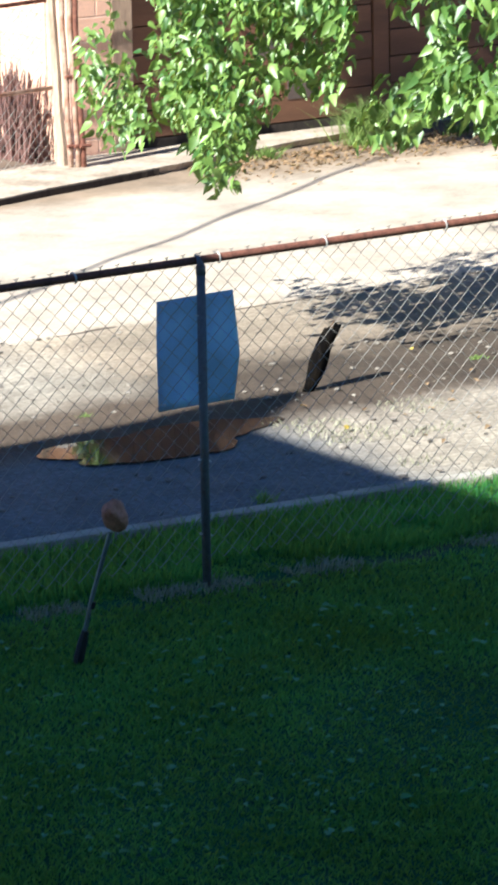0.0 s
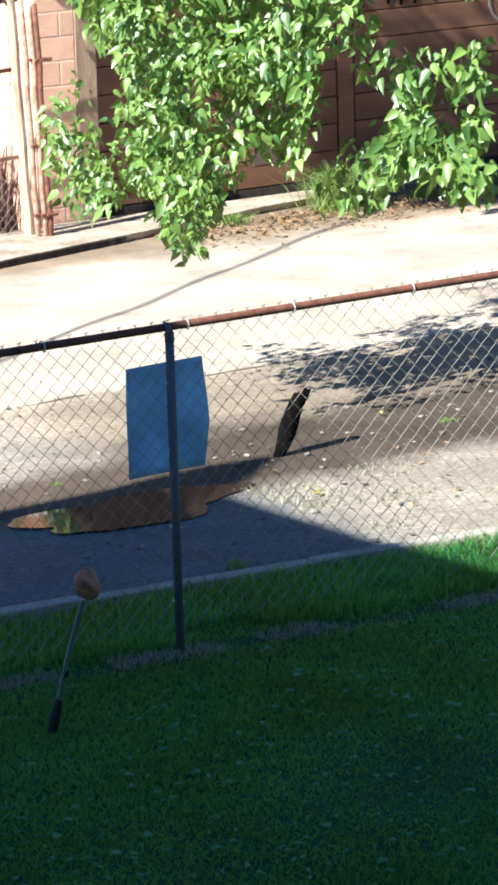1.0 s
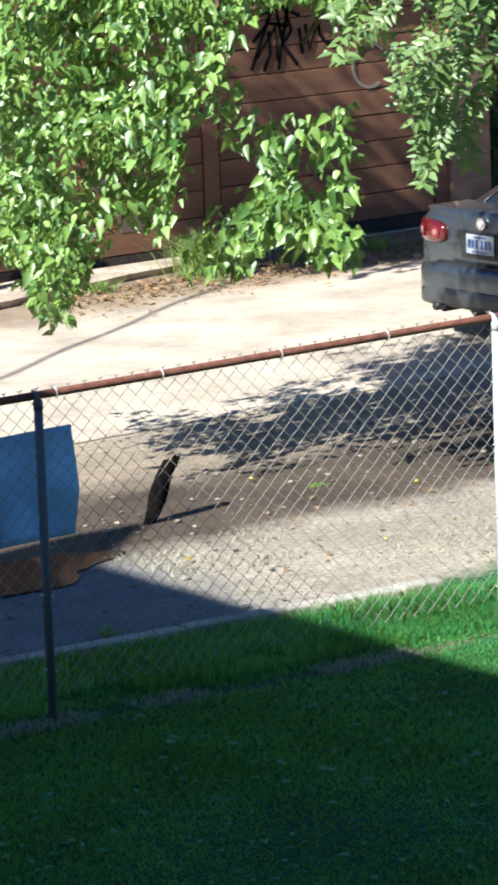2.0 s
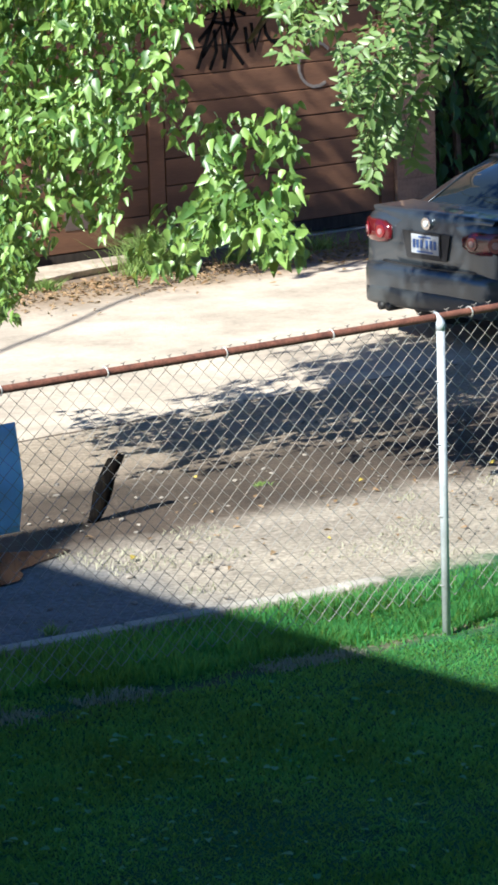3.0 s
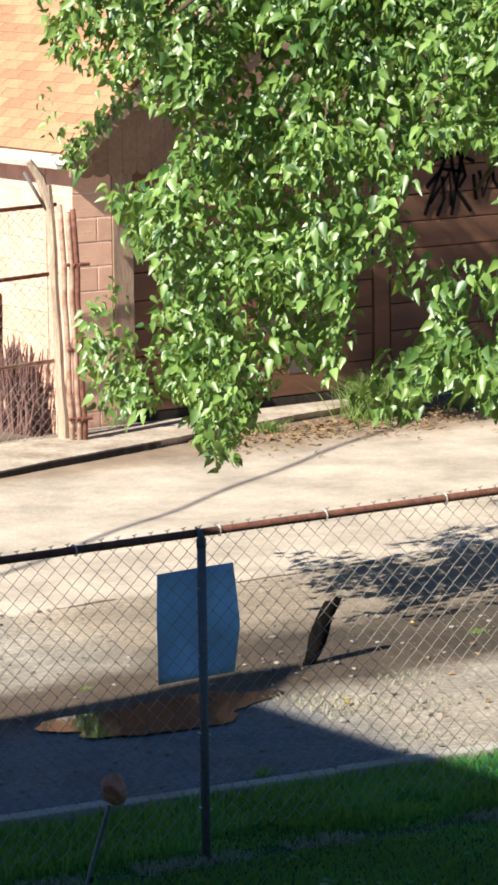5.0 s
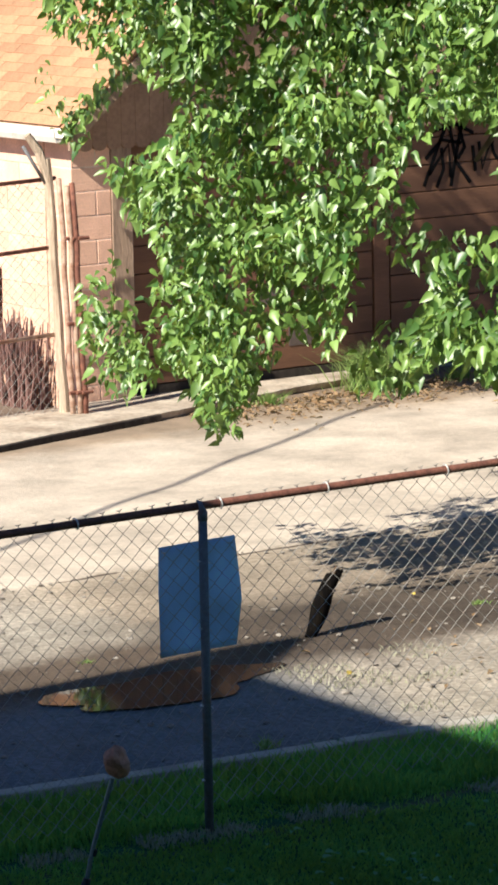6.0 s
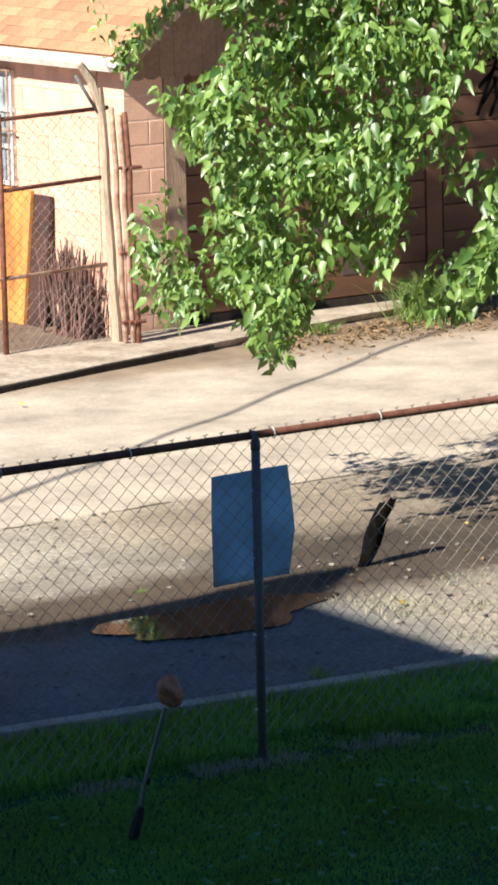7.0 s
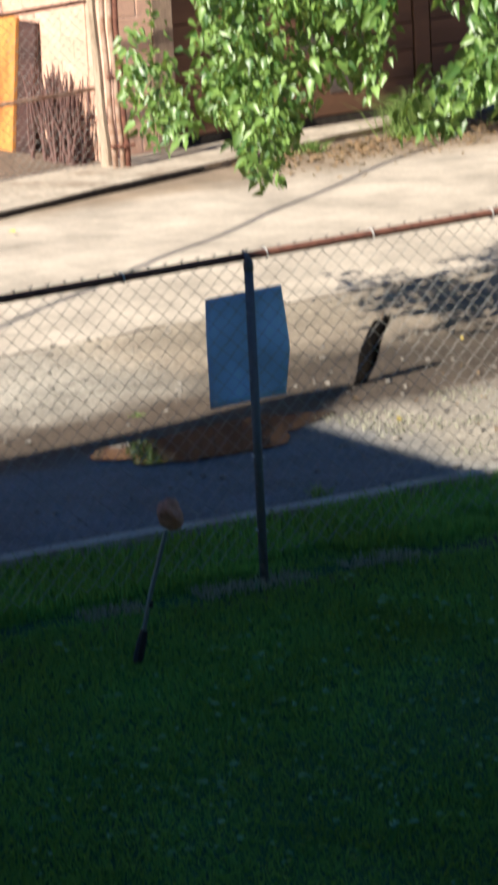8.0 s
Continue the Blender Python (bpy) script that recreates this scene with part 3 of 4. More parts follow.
def build_fence():
    x0, y0 = 9.815, 14.60
    dirx = math.degrees(math.atan2(14.31 - 14.60, 12.46 - 9.82))
    f = thing("chain_link_fence", "old chain-link fence with a rusty top rail beside the lawn", "fence", (x0, y0, 0), rz=dirx)
    rise = 0.026

    def rail_z(s):
        return 1.60 + rise * s

    part("top_rail", tube([(s, -0.0, rail_z(s)) for s in np.arange(-7.9, 8.01, 0.53)], 0.0200, 10), M_RUST, f, "rust-brown steel top rail", True)
    for s, material, label in ((-5.31, M_RUST, ""), (-2.655, M_RUST, ""), (-0.024, M_STEEL, "dull grey line post with a rusty cap"), (2.645, M_GALV, "bright galvanised line post"), (5.31, M_GALV, "")):
        p = part("post", tube([(s, -0.055, -0.05), (s, -0.055, rail_z(s) - 0.045)], 0.0225, 12), material, f, label, True)
        cap = part("post_cap", tube([(s, -0.055, rail_z(s) - 0.06), (s, -0.055, rail_z(s) - 0.02), (s, -0.05, rail_z(s) - 0.004), (s, -0.03, rail_z(s) + 0.022), (s, 0.0, rail_z(s) + 0.027)], [0.0242, 0.0242, 0.016, 0.008, 0.006], 14), M_STEEL if s <= 0 else M_GALV, p, "", True)
        for z in (0.25, 0.62, 1.0, 1.33):
            part("tie", tube([(s + 0.03 * math.cos(a), -0.055 + 0.034 * math.sin(a), z + 0.004 * a) for a in np.linspace(-0.5, math.pi + 0.5, 8)], 0.0028, 4), M_TIE, p)
    W_, H_ = 0.088, 0.088
    me, plain = wire_mesh(1.53, W_, H_, 0.0019), wire_mesh(1.53, W_, H_, 0.0019, False)
    n = int(9.2 / (W_ / 2))
    for i in range(-86, 150):
        s = i * W_ / 2
        ob = new("wire", plain if i % 2 else me)
        ob.parent = f
        flip = -1 if i % 2 else 1
        ob.matrix_basis = pose(s, 0.010, 0.075 + rise * s) @ Matrix.Diagonal((flip, 1, 1, 1))
    for s in (-3.9, -3.25, -2.0, -1.35, -0.68, 0.09, 0.68, 1.365, 2.0, 2.86, 3.5, 4.2):
        z = rail_z(s)
        part("rail_tie", tube([(s + 0.006 * a, 0.027 * math.cos(a * 2.1), z + 0.027 * math.sin(a * 2.1)) for a in np.linspace(-0.2, 2.9, 12)], 0.004, 5), M_TIE, f, "bright wire tie")
    return dirx


FENCE_TURN = build_fence()


def build_sign():
    """A warped blue sheet wired to the back of the mesh."""
    sg = thing("sign", "warped blank blue plastic sign wired to the chain-link fence", "sign", (9.78, 14.655, 0), rz=FENCE_TURN)
    bm = bmesh.new()
    nx, nz = 10, 12
    grid = []
    for j in range(nz + 1):
        row = []
        for i in range(nx + 1):
            u, v = i / nx, j / nz
            right = 0.247 + 0.03 * (1 - v) / 0.58 if v > 0.42 else 0.247 + 0.03 * v / 0.42
            left = -0.172 + 0.002 * math.sin(v * 7)
            x = left + (right - left) * u
            z = 0.866 + 0.543 * v + 0.016 * u
            y = 0.006 * math.sin(u * 3.0) + 0.004 * math.sin(v * 5 + u * 2)
            row.append(bm.verts.new((x, y, z)))
        grid.append(row)
    for j in range(nz):
        for i in range(nx):
            bm.faces.new((grid[j][i], grid[j][i + 1], grid[j + 1][i + 1], grid[j + 1][i]))
    ext = bmesh.ops.extrude_face_region(bm, geom=bm.faces[:])
    for e in ext["geom"]:
        if isinstance(e, bmesh.types.BMVert):
            e.co.y += 0.004
    part("panel", bm, M_SIGN, sg, "", True)
    for x, z in ((-0.15, 1.38), (0.22, 1.39), (-0.15, 0.9), (0.22, 0.91)):
        part("tie", tube([(x - 0.012, 0.02, z), (x, -0.035, z + 0.006), (x + 0.012, 0.02, z)], 0.0025, 4), M_TIE, sg)


build_sign()


# ---- gate beside the garage ----
def build_gate():
    g = thing("yard_gate", "rusty chain-link gate panel closing the yard beside the garage", "gate", (14.95, 25.80, 0))
    for x, top in ((0.0, 2.02), (-1.5, 2.02)):
        part("post", tube([(x, 0, -0.03), (x, 0, top)], 0.024, 8), M_RUST, g, "", True)
    for z0, z1 in ((1.975, 2.0), (1.40, 1.44), (0.69, 0.72)):
        part("rail", tube([(-1.5, 0, z0 - 0.03), (0.0, 0, z0), (1.03, 0, z1)], 0.018, 8), M_RUSTPALE if z0 < 1 else M_RUST, g, "", True)
    me = wire_mesh(1.95, 0.088, 0.088, 0.0022, False)
    for i in range(-34, 24):
        ob = new("wire", me)
        ob.parent = g
        ob.matrix_basis = pose(i * 0.044, 0.02, 0.03) @ Matrix.Diagonal((-1 if i % 2 else 1, 1, 1, 1))
    part("brace", tube([(0.72, -0.02, 2.28), (0.92, -0.02, 1.97)], 0.015, 8), M_STEEL, g, "thin dull steel brace pipe", True)

    def bent(x0, z1, r, lean, n=9):
        return [(x0 + lean * k / (n - 1) + 0.008 * math.sin(k * 2.2), 0.006 * math.cos(k * 1.7), z1 * k / (n - 1)) for k in range(n)]
    w = thing("timber_post", "weathered split timber gate post beside the garage", "post", (15.995, 25.77, -0.03))
    part("shaft", tube(bent(0, 2.2, 0.05, -0.10), [0.05, 0.045, 0.04, 0.042, 0.038, 0.04, 0.037, 0.04, 0.035], 7), M_OLDWOOD, w)
    part("strut", tube([(-0.10, 0.0, 2.02), (-0.17, 0.02, 2.26), (-0.27, 0.03, 2.4)], [0.035, 0.04, 0.03], 6), M_OLDWOOD, w, "splintered timber strut")
    for x, z1, material in ((16.055, 1.98, M_RUSTPALE), (16.095, 2.0, M_RUST), (16.0, 2.04, M_RUSTPALE)):
        p = thing("pipe_post", "tall rusty pipe standing at the garage corner", "pipe", (x, 25.67 - (x - 15.965) * 0.5, -0.03))
        part("pipe", tube(bent(0, z1, 0.025, -0.07), 0.024, 8), material, p, "", True)
        for z in (0.28, 0.85, 1.55):
            part("hinge", tube([(-0.05, -0.03, z), (0.05, -0.03, z)], 0.016, 6), M_RUST, p)


build_gate()


def build_board():
    b = thing("plywood_board", "orange-stained plywood sheet leaning on the sunlit wall", "board", (16.13, 27.50, 0))
    bm = box((-0.018, 0, 0), (0.018, 0.98, 1.16), 0.003)
    ob = part("sheet", bm, M_PLY, b)
    ob.matrix_basis = pose(0, 0, 0.0, 0, 6.0, 0)
    # dark sheet: the plywood's shadow on the wall, put into colour
    d = part("shade_sheet", box((0.02, -0.26, 0), (0.055, 0.98, 1.13), 0.003), M_BOARDSHADE, b, "dark red-brown sheet standing in for the plywood's shadow on the wall")
    d.matrix_basis = pose(0, 0, 0.0, 0, 6.0, 0)
    # dark twigs stand for weeds and a plant's shadow on the wall
    b2 = thing("shadow_twigs", "weeds and a plant's shadow on the sunlit block wall, built as dark twigs", "shrub", (16.10, 26.66, 0))
    bm = bmesh.new()
    for k in range(110):
        a, r = rng.uniform(0, 6.28), rng.uniform(0.02, 0.10)
        x, y, z = rng.normal(0, 0.03), rng.normal(0, 0.13), 0.0
        pts = [(x, y, z)]
        for s in range(5):
            x += math.cos(a) * r / 5 + rng.normal(0, 0.012)
            y += math.sin(a) * r / 2.2 + rng.normal(0, 0.02)
            z += rng.uniform(0.06, 0.20)
            pts.append((min(x, 0.12), y, z))
        tube(pts, [0.013, 0.012, 0.011, 0.010, 0.008, 0.004], 4, bm)
    tagged(part("twig_shadow_mass", bm, M_TWIGSHADOW, b2), kind="stuff")


build_board()


# ---- the broken post in the alley ----
def build_stub():
    s = thing("broken_post", "charred black broken timber post leaning in the alley", "post", (12.76, 17.83, 0))
    secs = []
    n = 10
    for k in range(9):
        t = k / 8
        cx, cz = -0.02 + 0.20 * t + 0.012 * math.sin(7 * t), -0.03 + 0.39 * t
        r = 0.022 + 0.042 * math.sin(math.pi * min(1, 0.08 + t * 0.62))
        secs.append([(cx + r * math.cos(a) * (1 + 0.22 * noise.noise((a * 1.3, t * 4, 1))), r * 0.8 * math.sin(a) * (1 + 0.3 * noise.noise((a, t * 5, 7))), cz + 0.03 * noise.noise((a * 2, t, 3)) * t) for a in (2 * math.pi * i / n for i in range(n))])
    part("trunk", loft(secs), M_CHAR, s, "charred black wood", True)
    bm = bmesh.new()
    for k in range(5):
        x = 0.145 + 0.015 * k
        tube([(x, 0.01 * (k % 2), 0.31), (x + 0.025, 0.008 * k - 0.02, 0.37 + 0.03 * ((k * 3) % 4) / 3)], [0.017, 0.006], 5, bm)
    part("broken_top", bm, M_RAWWOOD, s, "pale splintered broken top")


build_stub()


def build_stake():
    """A thin leaning rod in the lawn with a ragged orange head."""
    s = thing("garden_stake", "thin leaning metal stake with a faded orange cap in the lawn", "stake", (8.57, 13.81, 0))
    top = Vector((0.165, -0.05, 0.60))
    part("rod", tube([(0, 0, -0.02), tuple(top * 0.5 + Vector((-0.01, 0, 0))), tuple(top)], 0.011, 7), M_GREENSTEEL, s)
    part("sleeve", tube([(0, 0, -0.01), tuple(top * 0.13), tuple(top * 0.25)], [0.026, 0.024, 0.018], 8), M_BLACKTRIM, s, "black plastic sleeve")
    part("collar", tube([tuple(top * 0.42), tuple(top * 0.47)], 0.016, 7), M_BLACKTRIM, s)
    bm = bmesh.new()
    bmesh.ops.create_icosphere(bm, subdivisions=3, radius=0.058)
    for v in bm.verts:
        v.co *= 1 + 0.35 * noise.noise(v.co * 22)
        v.co.z *= 1.25
        v.co += top + Vector((0.03, 0, 0.075))
    part("cap", bm, M_TAN, s, "ragged faded orange cap")


build_stake()


# ---- the car ----
def build_car():
    c = thing("car", "grey four-door sedan with red tail lamps standing in tree shade", "car", (18.05, 20.90, 0))
    c.scale = (1.0, 1.0, 0.93)

    def sec(x, w, zl, zh, e=4.5, n=28, tuck=0.0):
        pts = []
        for k in range(n):
            a = 2 * math.pi * (k + 0.5) / n
            ca, sa = math.cos(a), math.sin(a)
            y = w * math.copysign(abs(ca) ** (2 / e), ca)
            z = (zl + zh) / 2 + (zh - zl) / 2 * math.copysign(abs(sa) ** (2 / e), sa)
            y *= 1 - tuck * max(0, (z - zl) / (zh - zl) - 0.55)
            pts.append((x, y, z))
        return pts

    body = part("body", loft([sec(0.085, 0.64, 0.46, 1.0, 6), sec(0.10, 0.715, 0.44, 1.045, 7, tuck=0.08), sec(0.145, 0.785, 0.40, 1.068, 7, tuck=0.08), sec(0.24, 0.835, 0.36, 1.078, 7, tuck=0.08), sec(0.42, 0.864, 0.32, 1.085, 7, tuck=0.10),
                              sec(0.8, 0.88, 0.24, 1.07, 7, tuck=0.08), sec(1.5, 0.885, 0.20, 1.03, 6, tuck=0.06), sec(2.8, 0.885, 0.20, 0.99, 6, tuck=0.06), sec(3.5, 0.88, 0.22, 0.95, 6, tuck=0.1),
                              sec(4.1, 0.86, 0.24, 0.86, 5), sec(4.42, 0.76, 0.28, 0.76, 4), sec(4.55, 0.58, 0.34, 0.66, 3)]), M_CARPAINT, c, "grey metallic body shell", True)
    # boot lid: a slightly raised panel with a lip
    bm = bmesh.new()
    rows = []
    for z, x in ((0.645, 0.092), (0.66, 0.080), (0.76, 0.072), (0.90, 0.072), (1.0, 0.082), (1.06, 0.082), (1.088, 0.092), (1.092, 0.15), (1.092, 0.5)):
        hw = 0.585 if z < 0.7 else 0.60 + 0.10 * max(0.0, z - 0.98) / 0.11
        rows.append([bm.verts.new((x + 0.05 * (abs(y) / hw) ** 4, y, z - 0.010 * (abs(y) / hw) ** 2)) for y in np.linspace(-hw, hw, 15)])
    for a, b in zip(rows, rows[1:]):
        for k in range(14):
            bm.faces.new((a[k], a[k + 1], b[k + 1], b[k]))
    lid = part("boot_lid", bm, M_CARPAINT, c, "", True)
    part("shut_line", loft([[(0.052 + 0.05 * (abs(y) / 0.60) ** 4 + dx, y, z + 0.012 * (abs(y) / 0.63) ** 2) for dx, z in ((0, 0.622), (0, 0.648), (0.05, 0.648), (0.05, 0.622))] for y in np.linspace(-0.60, 0.60, 13)]), M_BLACKTRIM, c)
    # rear bumper
    bm = loft([sec(0.015, 0.50, 0.42, 0.60, 4), sec(0.025, 0.62, 0.36, 0.625, 6), sec(0.06, 0.71, 0.33, 0.64, 7), sec(0.13, 0.785, 0.31, 0.645, 7), sec(0.26, 0.84, 0.30, 0.645, 7), sec(0.45, 0.867, 0.29, 0.645, 7), sec(0.66, 0.882, 0.28, 0.64, 7)])
    part("rear_bumper", bm, M_CARPAINT, c, "grey painted rear bumper", True)
    part("valance", loft([sec(0.006, 0.5, 0.33, 0.445, 5), sec(0.018, 0.62, 0.30, 0.452, 6), sec(0.055, 0.705, 0.285, 0.455, 7), sec(0.13, 0.778, 0.28, 0.455, 7), sec(0.26, 0.835, 0.27, 0.455, 7), sec(0.5, 0.862, 0.27, 0.44, 6)]), M_VALANCE, c, "dark grey lower bumper", True)
    # plate recess, plate, badge
    rec = part("plate_recess", loft([[(0.058, y, z) for y, z in ((-0.27, 0.93), (0.27, 0.93), (0.225, 0.71), (-0.225, 0.71))], [(0.09, y, z) for y, z in ((-0.26, 0.92), (0.26, 0.92), (0.215, 0.72), (-0.215, 0.72))]]), M_BLACKTRIM, c, "black plate recess")
    pl = part("number_plate", box((0.044, -0.155, 0.755), (0.054, 0.155, 0.91), 0.003), M_PLATE, c, "white plate with a dark blue line of marks")
    part("plate_frame", box((0.048, -0.168, 0.738), (0.0565, 0.168, 0.926), 0.003), M_BLACKTRIM, c)
    for y in (-0.115, -0.07, -0.025, 0.035, 0.08, 0.12):
        part("plate_bar", box((0.0405, y - 0.013, 0.80), (0.0438, y + 0.013, 0.868)), M_PLATEINK, pl)
    part("plate_bar", box((0.0405, -0.07, 0.885), (0.0438, 0.07, 0.898)), M_PLATEINK, pl)
    part("plate_bar", box((0.0405, -0.09, 0.765), (0.0438, 0.09, 0.777)), M_PLATEINK, pl)
    part("badge", tube([(0.055, 0, 1.0), (0.085, 0, 1.0)], [0.05, 0.054], 20), M_CHROME, c, "round chrome badge")
    part("badge_face", tube([(0.050, 0, 1.0), (0.056, 0, 1.0)], 0.026, 20), M_GALV, c)
    # tail lamps wrap round the corners
    for sgn in (1, -1):
        path = [(0.064, 0.41), (0.066, 0.49), (0.072, 0.58), (0.095, 0.68), (0.142, 0.768), (0.225, 0.826), (0.33, 0.852), (0.42, 0.866)]
        out = []
        for i, (x, y) in enumerate(path):
            t = i / (len(path) - 1)
            hh = 0.098 * (1 - 0.45 * abs(2 * t - 1) ** 5) + 0.012 * t
            (xa, ya), (xb, yb) = path[max(i - 1, 0)], path[min(i + 1, len(path) - 1)]
            nx, ny = -(yb - ya), xb - xa
            q = math.hypot(nx, ny)
            nx, ny = nx / q, ny / q
            out.append([(x + nx * o, sgn * (y + ny * o), 0.888 + hh * dz) for o, dz in ((-0.02, 1.0), (0.004, 0.82), (0.012, 0.4), (0.012, -0.4), (0.004, -0.82), (-0.02, -1.0))])
        tl = part("tail_lamp", loft(out), M_REDLENS, c, "dark red wraparound tail lamp", True)
        for (x, y), (nx, ny), r in (((0.064, 0.52), (-1, 0.08), 0.056), ((0.114, 0.722), (-0.84, 0.54), 0.066)):
            d = Vector((nx, sgn * ny, 0)).normalized()
            p = Vector((x, sgn * y, 0.888))
            part("lamp_ring", tube([tuple(p + d * 0.010), tuple(p + d * 0.018)], [r, r * 0.92], 18), M_REDRING, tl, "bright red lamp ring")
            part("lamp_lens", tube([tuple(p + d * 0.014), tuple(p + d * 0.024)], [r * 0.5, r * 0.42], 14), M_CLEARLENS, tl, "pale reflecting lens")
    # exhaust tips on the far-side corner
    for y in (0.40, 0.49):
        part("exhaust_tip", tube([(0.01, y, 0.285), (0.2, y, 0.285)], 0.036, 12), M_BLACKTRIM, c, "", True)
    # cabin: glass, pillars and roof
    def cab(x, w, z, e=3.2):
        return [(x, y, zz) for y, zz in ((-w, 1.0), (-w * 0.98, 1.0 + (z - 1.0) * 0.4), (-w * 0.90, 1.0 + (z - 1.0) * 0.78), (-w * 0.74, z - 0.012), (-w * 0.4, z), (0, z + 0.008), (w * 0.4, z), (w * 0.74, z - 0.012), (w * 0.90, 1.0 + (z - 1.0) * 0.78), (w * 0.98, 1.0 + (z - 1.0) * 0.4), (w, 1.0))]
    part("cabin_glass", loft([cab(0.55, 0.66, 1.09), cab(0.95, 0.74, 1.28), cab(1.35, 0.775, 1.405), cab(2.0, 0.80, 1.445), cab(2.6, 0.80, 1.44), cab(3.0, 0.78, 1.32), cab(3.45, 0.74, 1.05)]), M_CARGLASS, c, "dark tinted windows", True)
    part("roof", loft([[(x, y, z) for y, z in ((-w, zt - 0.035), (-w * 0.7, zt - 0.006), (0, zt + 0.006), (w * 0.7, zt - 0.006), (w, zt - 0.035), (w * 0.6, zt - 0.05), (-w * 0.6, zt - 0.05))] for x, w, zt in ((1.25, 0.62, 1.41), (1.5, 0.66, 1.445), (2.1, 0.68, 1.465), (2.6, 0.67, 1.455), (2.75, 0.64, 1.43))]), M_CARPAINT, c, "", True)
    for sgn in (1, -1):
        for pts in ([(2.08, 0.885, 1.0), (2.02, 0.80, 1.25), (1.98, 0.68, 1.43)], [(2.72, 0.66, 1.42), (3.05, 0.76, 1.26), (3.45, 0.80, 1.02)]):
            part("pillar", tube([(x, sgn * y, z) for x, y, z in pts], [0.055, 0.045, 0.035], 6), M_CARPAINT if pts[0][0] != 2.08 else M_BLACKTRIM, c, "", True)
        secs = [cab(x, w * 1.008, z * 1.003) for x, w, z in ((0.50, 0.68, 1.075), (0.95, 0.742, 1.283), (1.38, 0.777, 1.41))]
        idx = (7, 8, 9, 10) if sgn > 0 else (3, 2, 1, 0)
        inner = [[(p[0], p[1] * 0.985, p[2] - 0.004) for p in q] for q in secs]
        part("rear_pillar", loft([[q[i] for i in idx] + [r[i] for i in idx[::-1]] for q, r in zip(secs, inner)]), M_CARPAINT, c, "", True)
        part("mirror", box((2.95, sgn * 0.98 - 0.08, 0.98), (3.06, sgn * 0.98 + 0.08, 1.1), 0.03), M_CARPAINT, c)
        for x in (1.75, 2.75):
            part("door_handle", box((x, sgn * 0.885 - 0.02, 0.86), (x + 0.17, sgn * 0.885 + 0.02, 0.885), 0.008), M_CARPAINT, c)
        for x in (0.98, 3.62):
            part("wheel_arch", tube([(x, sgn * 0.60, 0.32), (x, sgn * 0.893, 0.32)], 0.355, 28), M_BLACKTRIM, c)
            wh = part("wheel", loft([[(x + r * math.cos(a), sgn * y, 0.316 + r * math.sin(a)) for a in (2 * math.pi * i / 28 for i in range(28))] for r, y in ((0.21, 0.70), (0.30, 0.70), (0.316, 0.73), (0.316, 0.87), (0.30, 0.90), (0.21, 0.905))]), M_TYRE, c, "black rubber tyre", True)
            part("rim", loft([[(x + r * math.cos(a), sgn * y, 0.316 + r * math.sin(a)) for a in (2 * math.pi * i / 20 for i in range(20))] for r, y in ((0.21, 0.89), (0.19, 0.898), (0.06, 0.885), (0.05, 0.90))]), M_GALV, wh, "silver alloy rim", True)
    part("aerial", tube([(1.42, 0, 1.44), (1.34, 0, 1.52)], [0.012, 0.004], 6), M_BLACKTRIM, c)


build_car()


# ---- the tree over the alley ----
LEAF_SHAPE = [(0, 0, 0), (-0.24, 0.08, 0.10), (-0.37, 0.36, 0.17), (-0.21, 0.78, 0.03), (0.02, 1.18, -0.24), (0.22, 0.76, 0.0), (0.35, 0.34, 0.14), (0.25, 0.07, 0.08), (0, 0.5, -0.02)]
LEAFLET_SHAPE = [(0, 0, 0), (-0.19, 0.18, 0.06), (-0.27, 0.45, 0.08), (-0.16, 0.82, 0.0), (0, 1.12, -0.12), (0.16, 0.82, 0.0), (0.27, 0.45, 0.08), (0.19, 0.18, 0.06), (0, 0.5, 0)]
LEAF_FACES = [(0, 8, 2, 1), (8, 4, 3, 2), (0, 7, 6, 8), (8, 6, 5, 4)]


def leaf_matrix(at, tip, facing, size):
    tip = tip.normalized()
    side = tip.cross(facing)
    if side.length < 1e-3:
        side = tip.orthogonal()
    side.normalize()
    nrm = side.cross(tip)
    slim = rng.uniform(0.7, 1.08)
    m = Matrix.Identity(4)
    for r in range(3):
        m[r][0], m[r][1], m[r][2], m[r][3] = side[r] * size * slim, tip[r] * size, nrm[r] * size, at[r]
    return m


# lower border of the hanging crown: place along the alley and height, in the plane y = 18.5
HEM = [(11.45, 3.05), (11.58, 2.9), (11.62, 1.98), (11.76, 1.52), (12.02, 1.46), (12.20, 1.66), (12.39, 1.6), (12.53, 1.15), (12.71, 1.14), (12.85, 1.5), (13.15, 1.8),
       (13.33, 1.75), (13.42, 1.46), (13.50, 1.8), (13.60, 2.0), (13.66, 1.33), (14.09, 1.31), (14.30, 1.55), (14.68, 1.32), (14.94, 1.25), (14.99, 2.25), (15.02, 2.68), (15.28, 2.66)]
HEM2 = [(15.33, 2.2), (15.42, 2.2), (15.48, 1.75), (15.60, 1.62), (15.75, 1.9), (15.98, 1.75), (16.10, 2.2), (16.35, 2.38), (16.76, 2.1), (17.2, 2.0)]
HOLES = [(13.78, 2.02, 0.20, 0.34), (14.08, 1.95, 0.16, 0.2), (12.06, 2.28, 0.12, 0.24), (15.20, 2.25, 0.14, 0.5), (14.45, 2.74, 0.42, 0.26), (14.75, 2.42, 0.3, 0.15)]
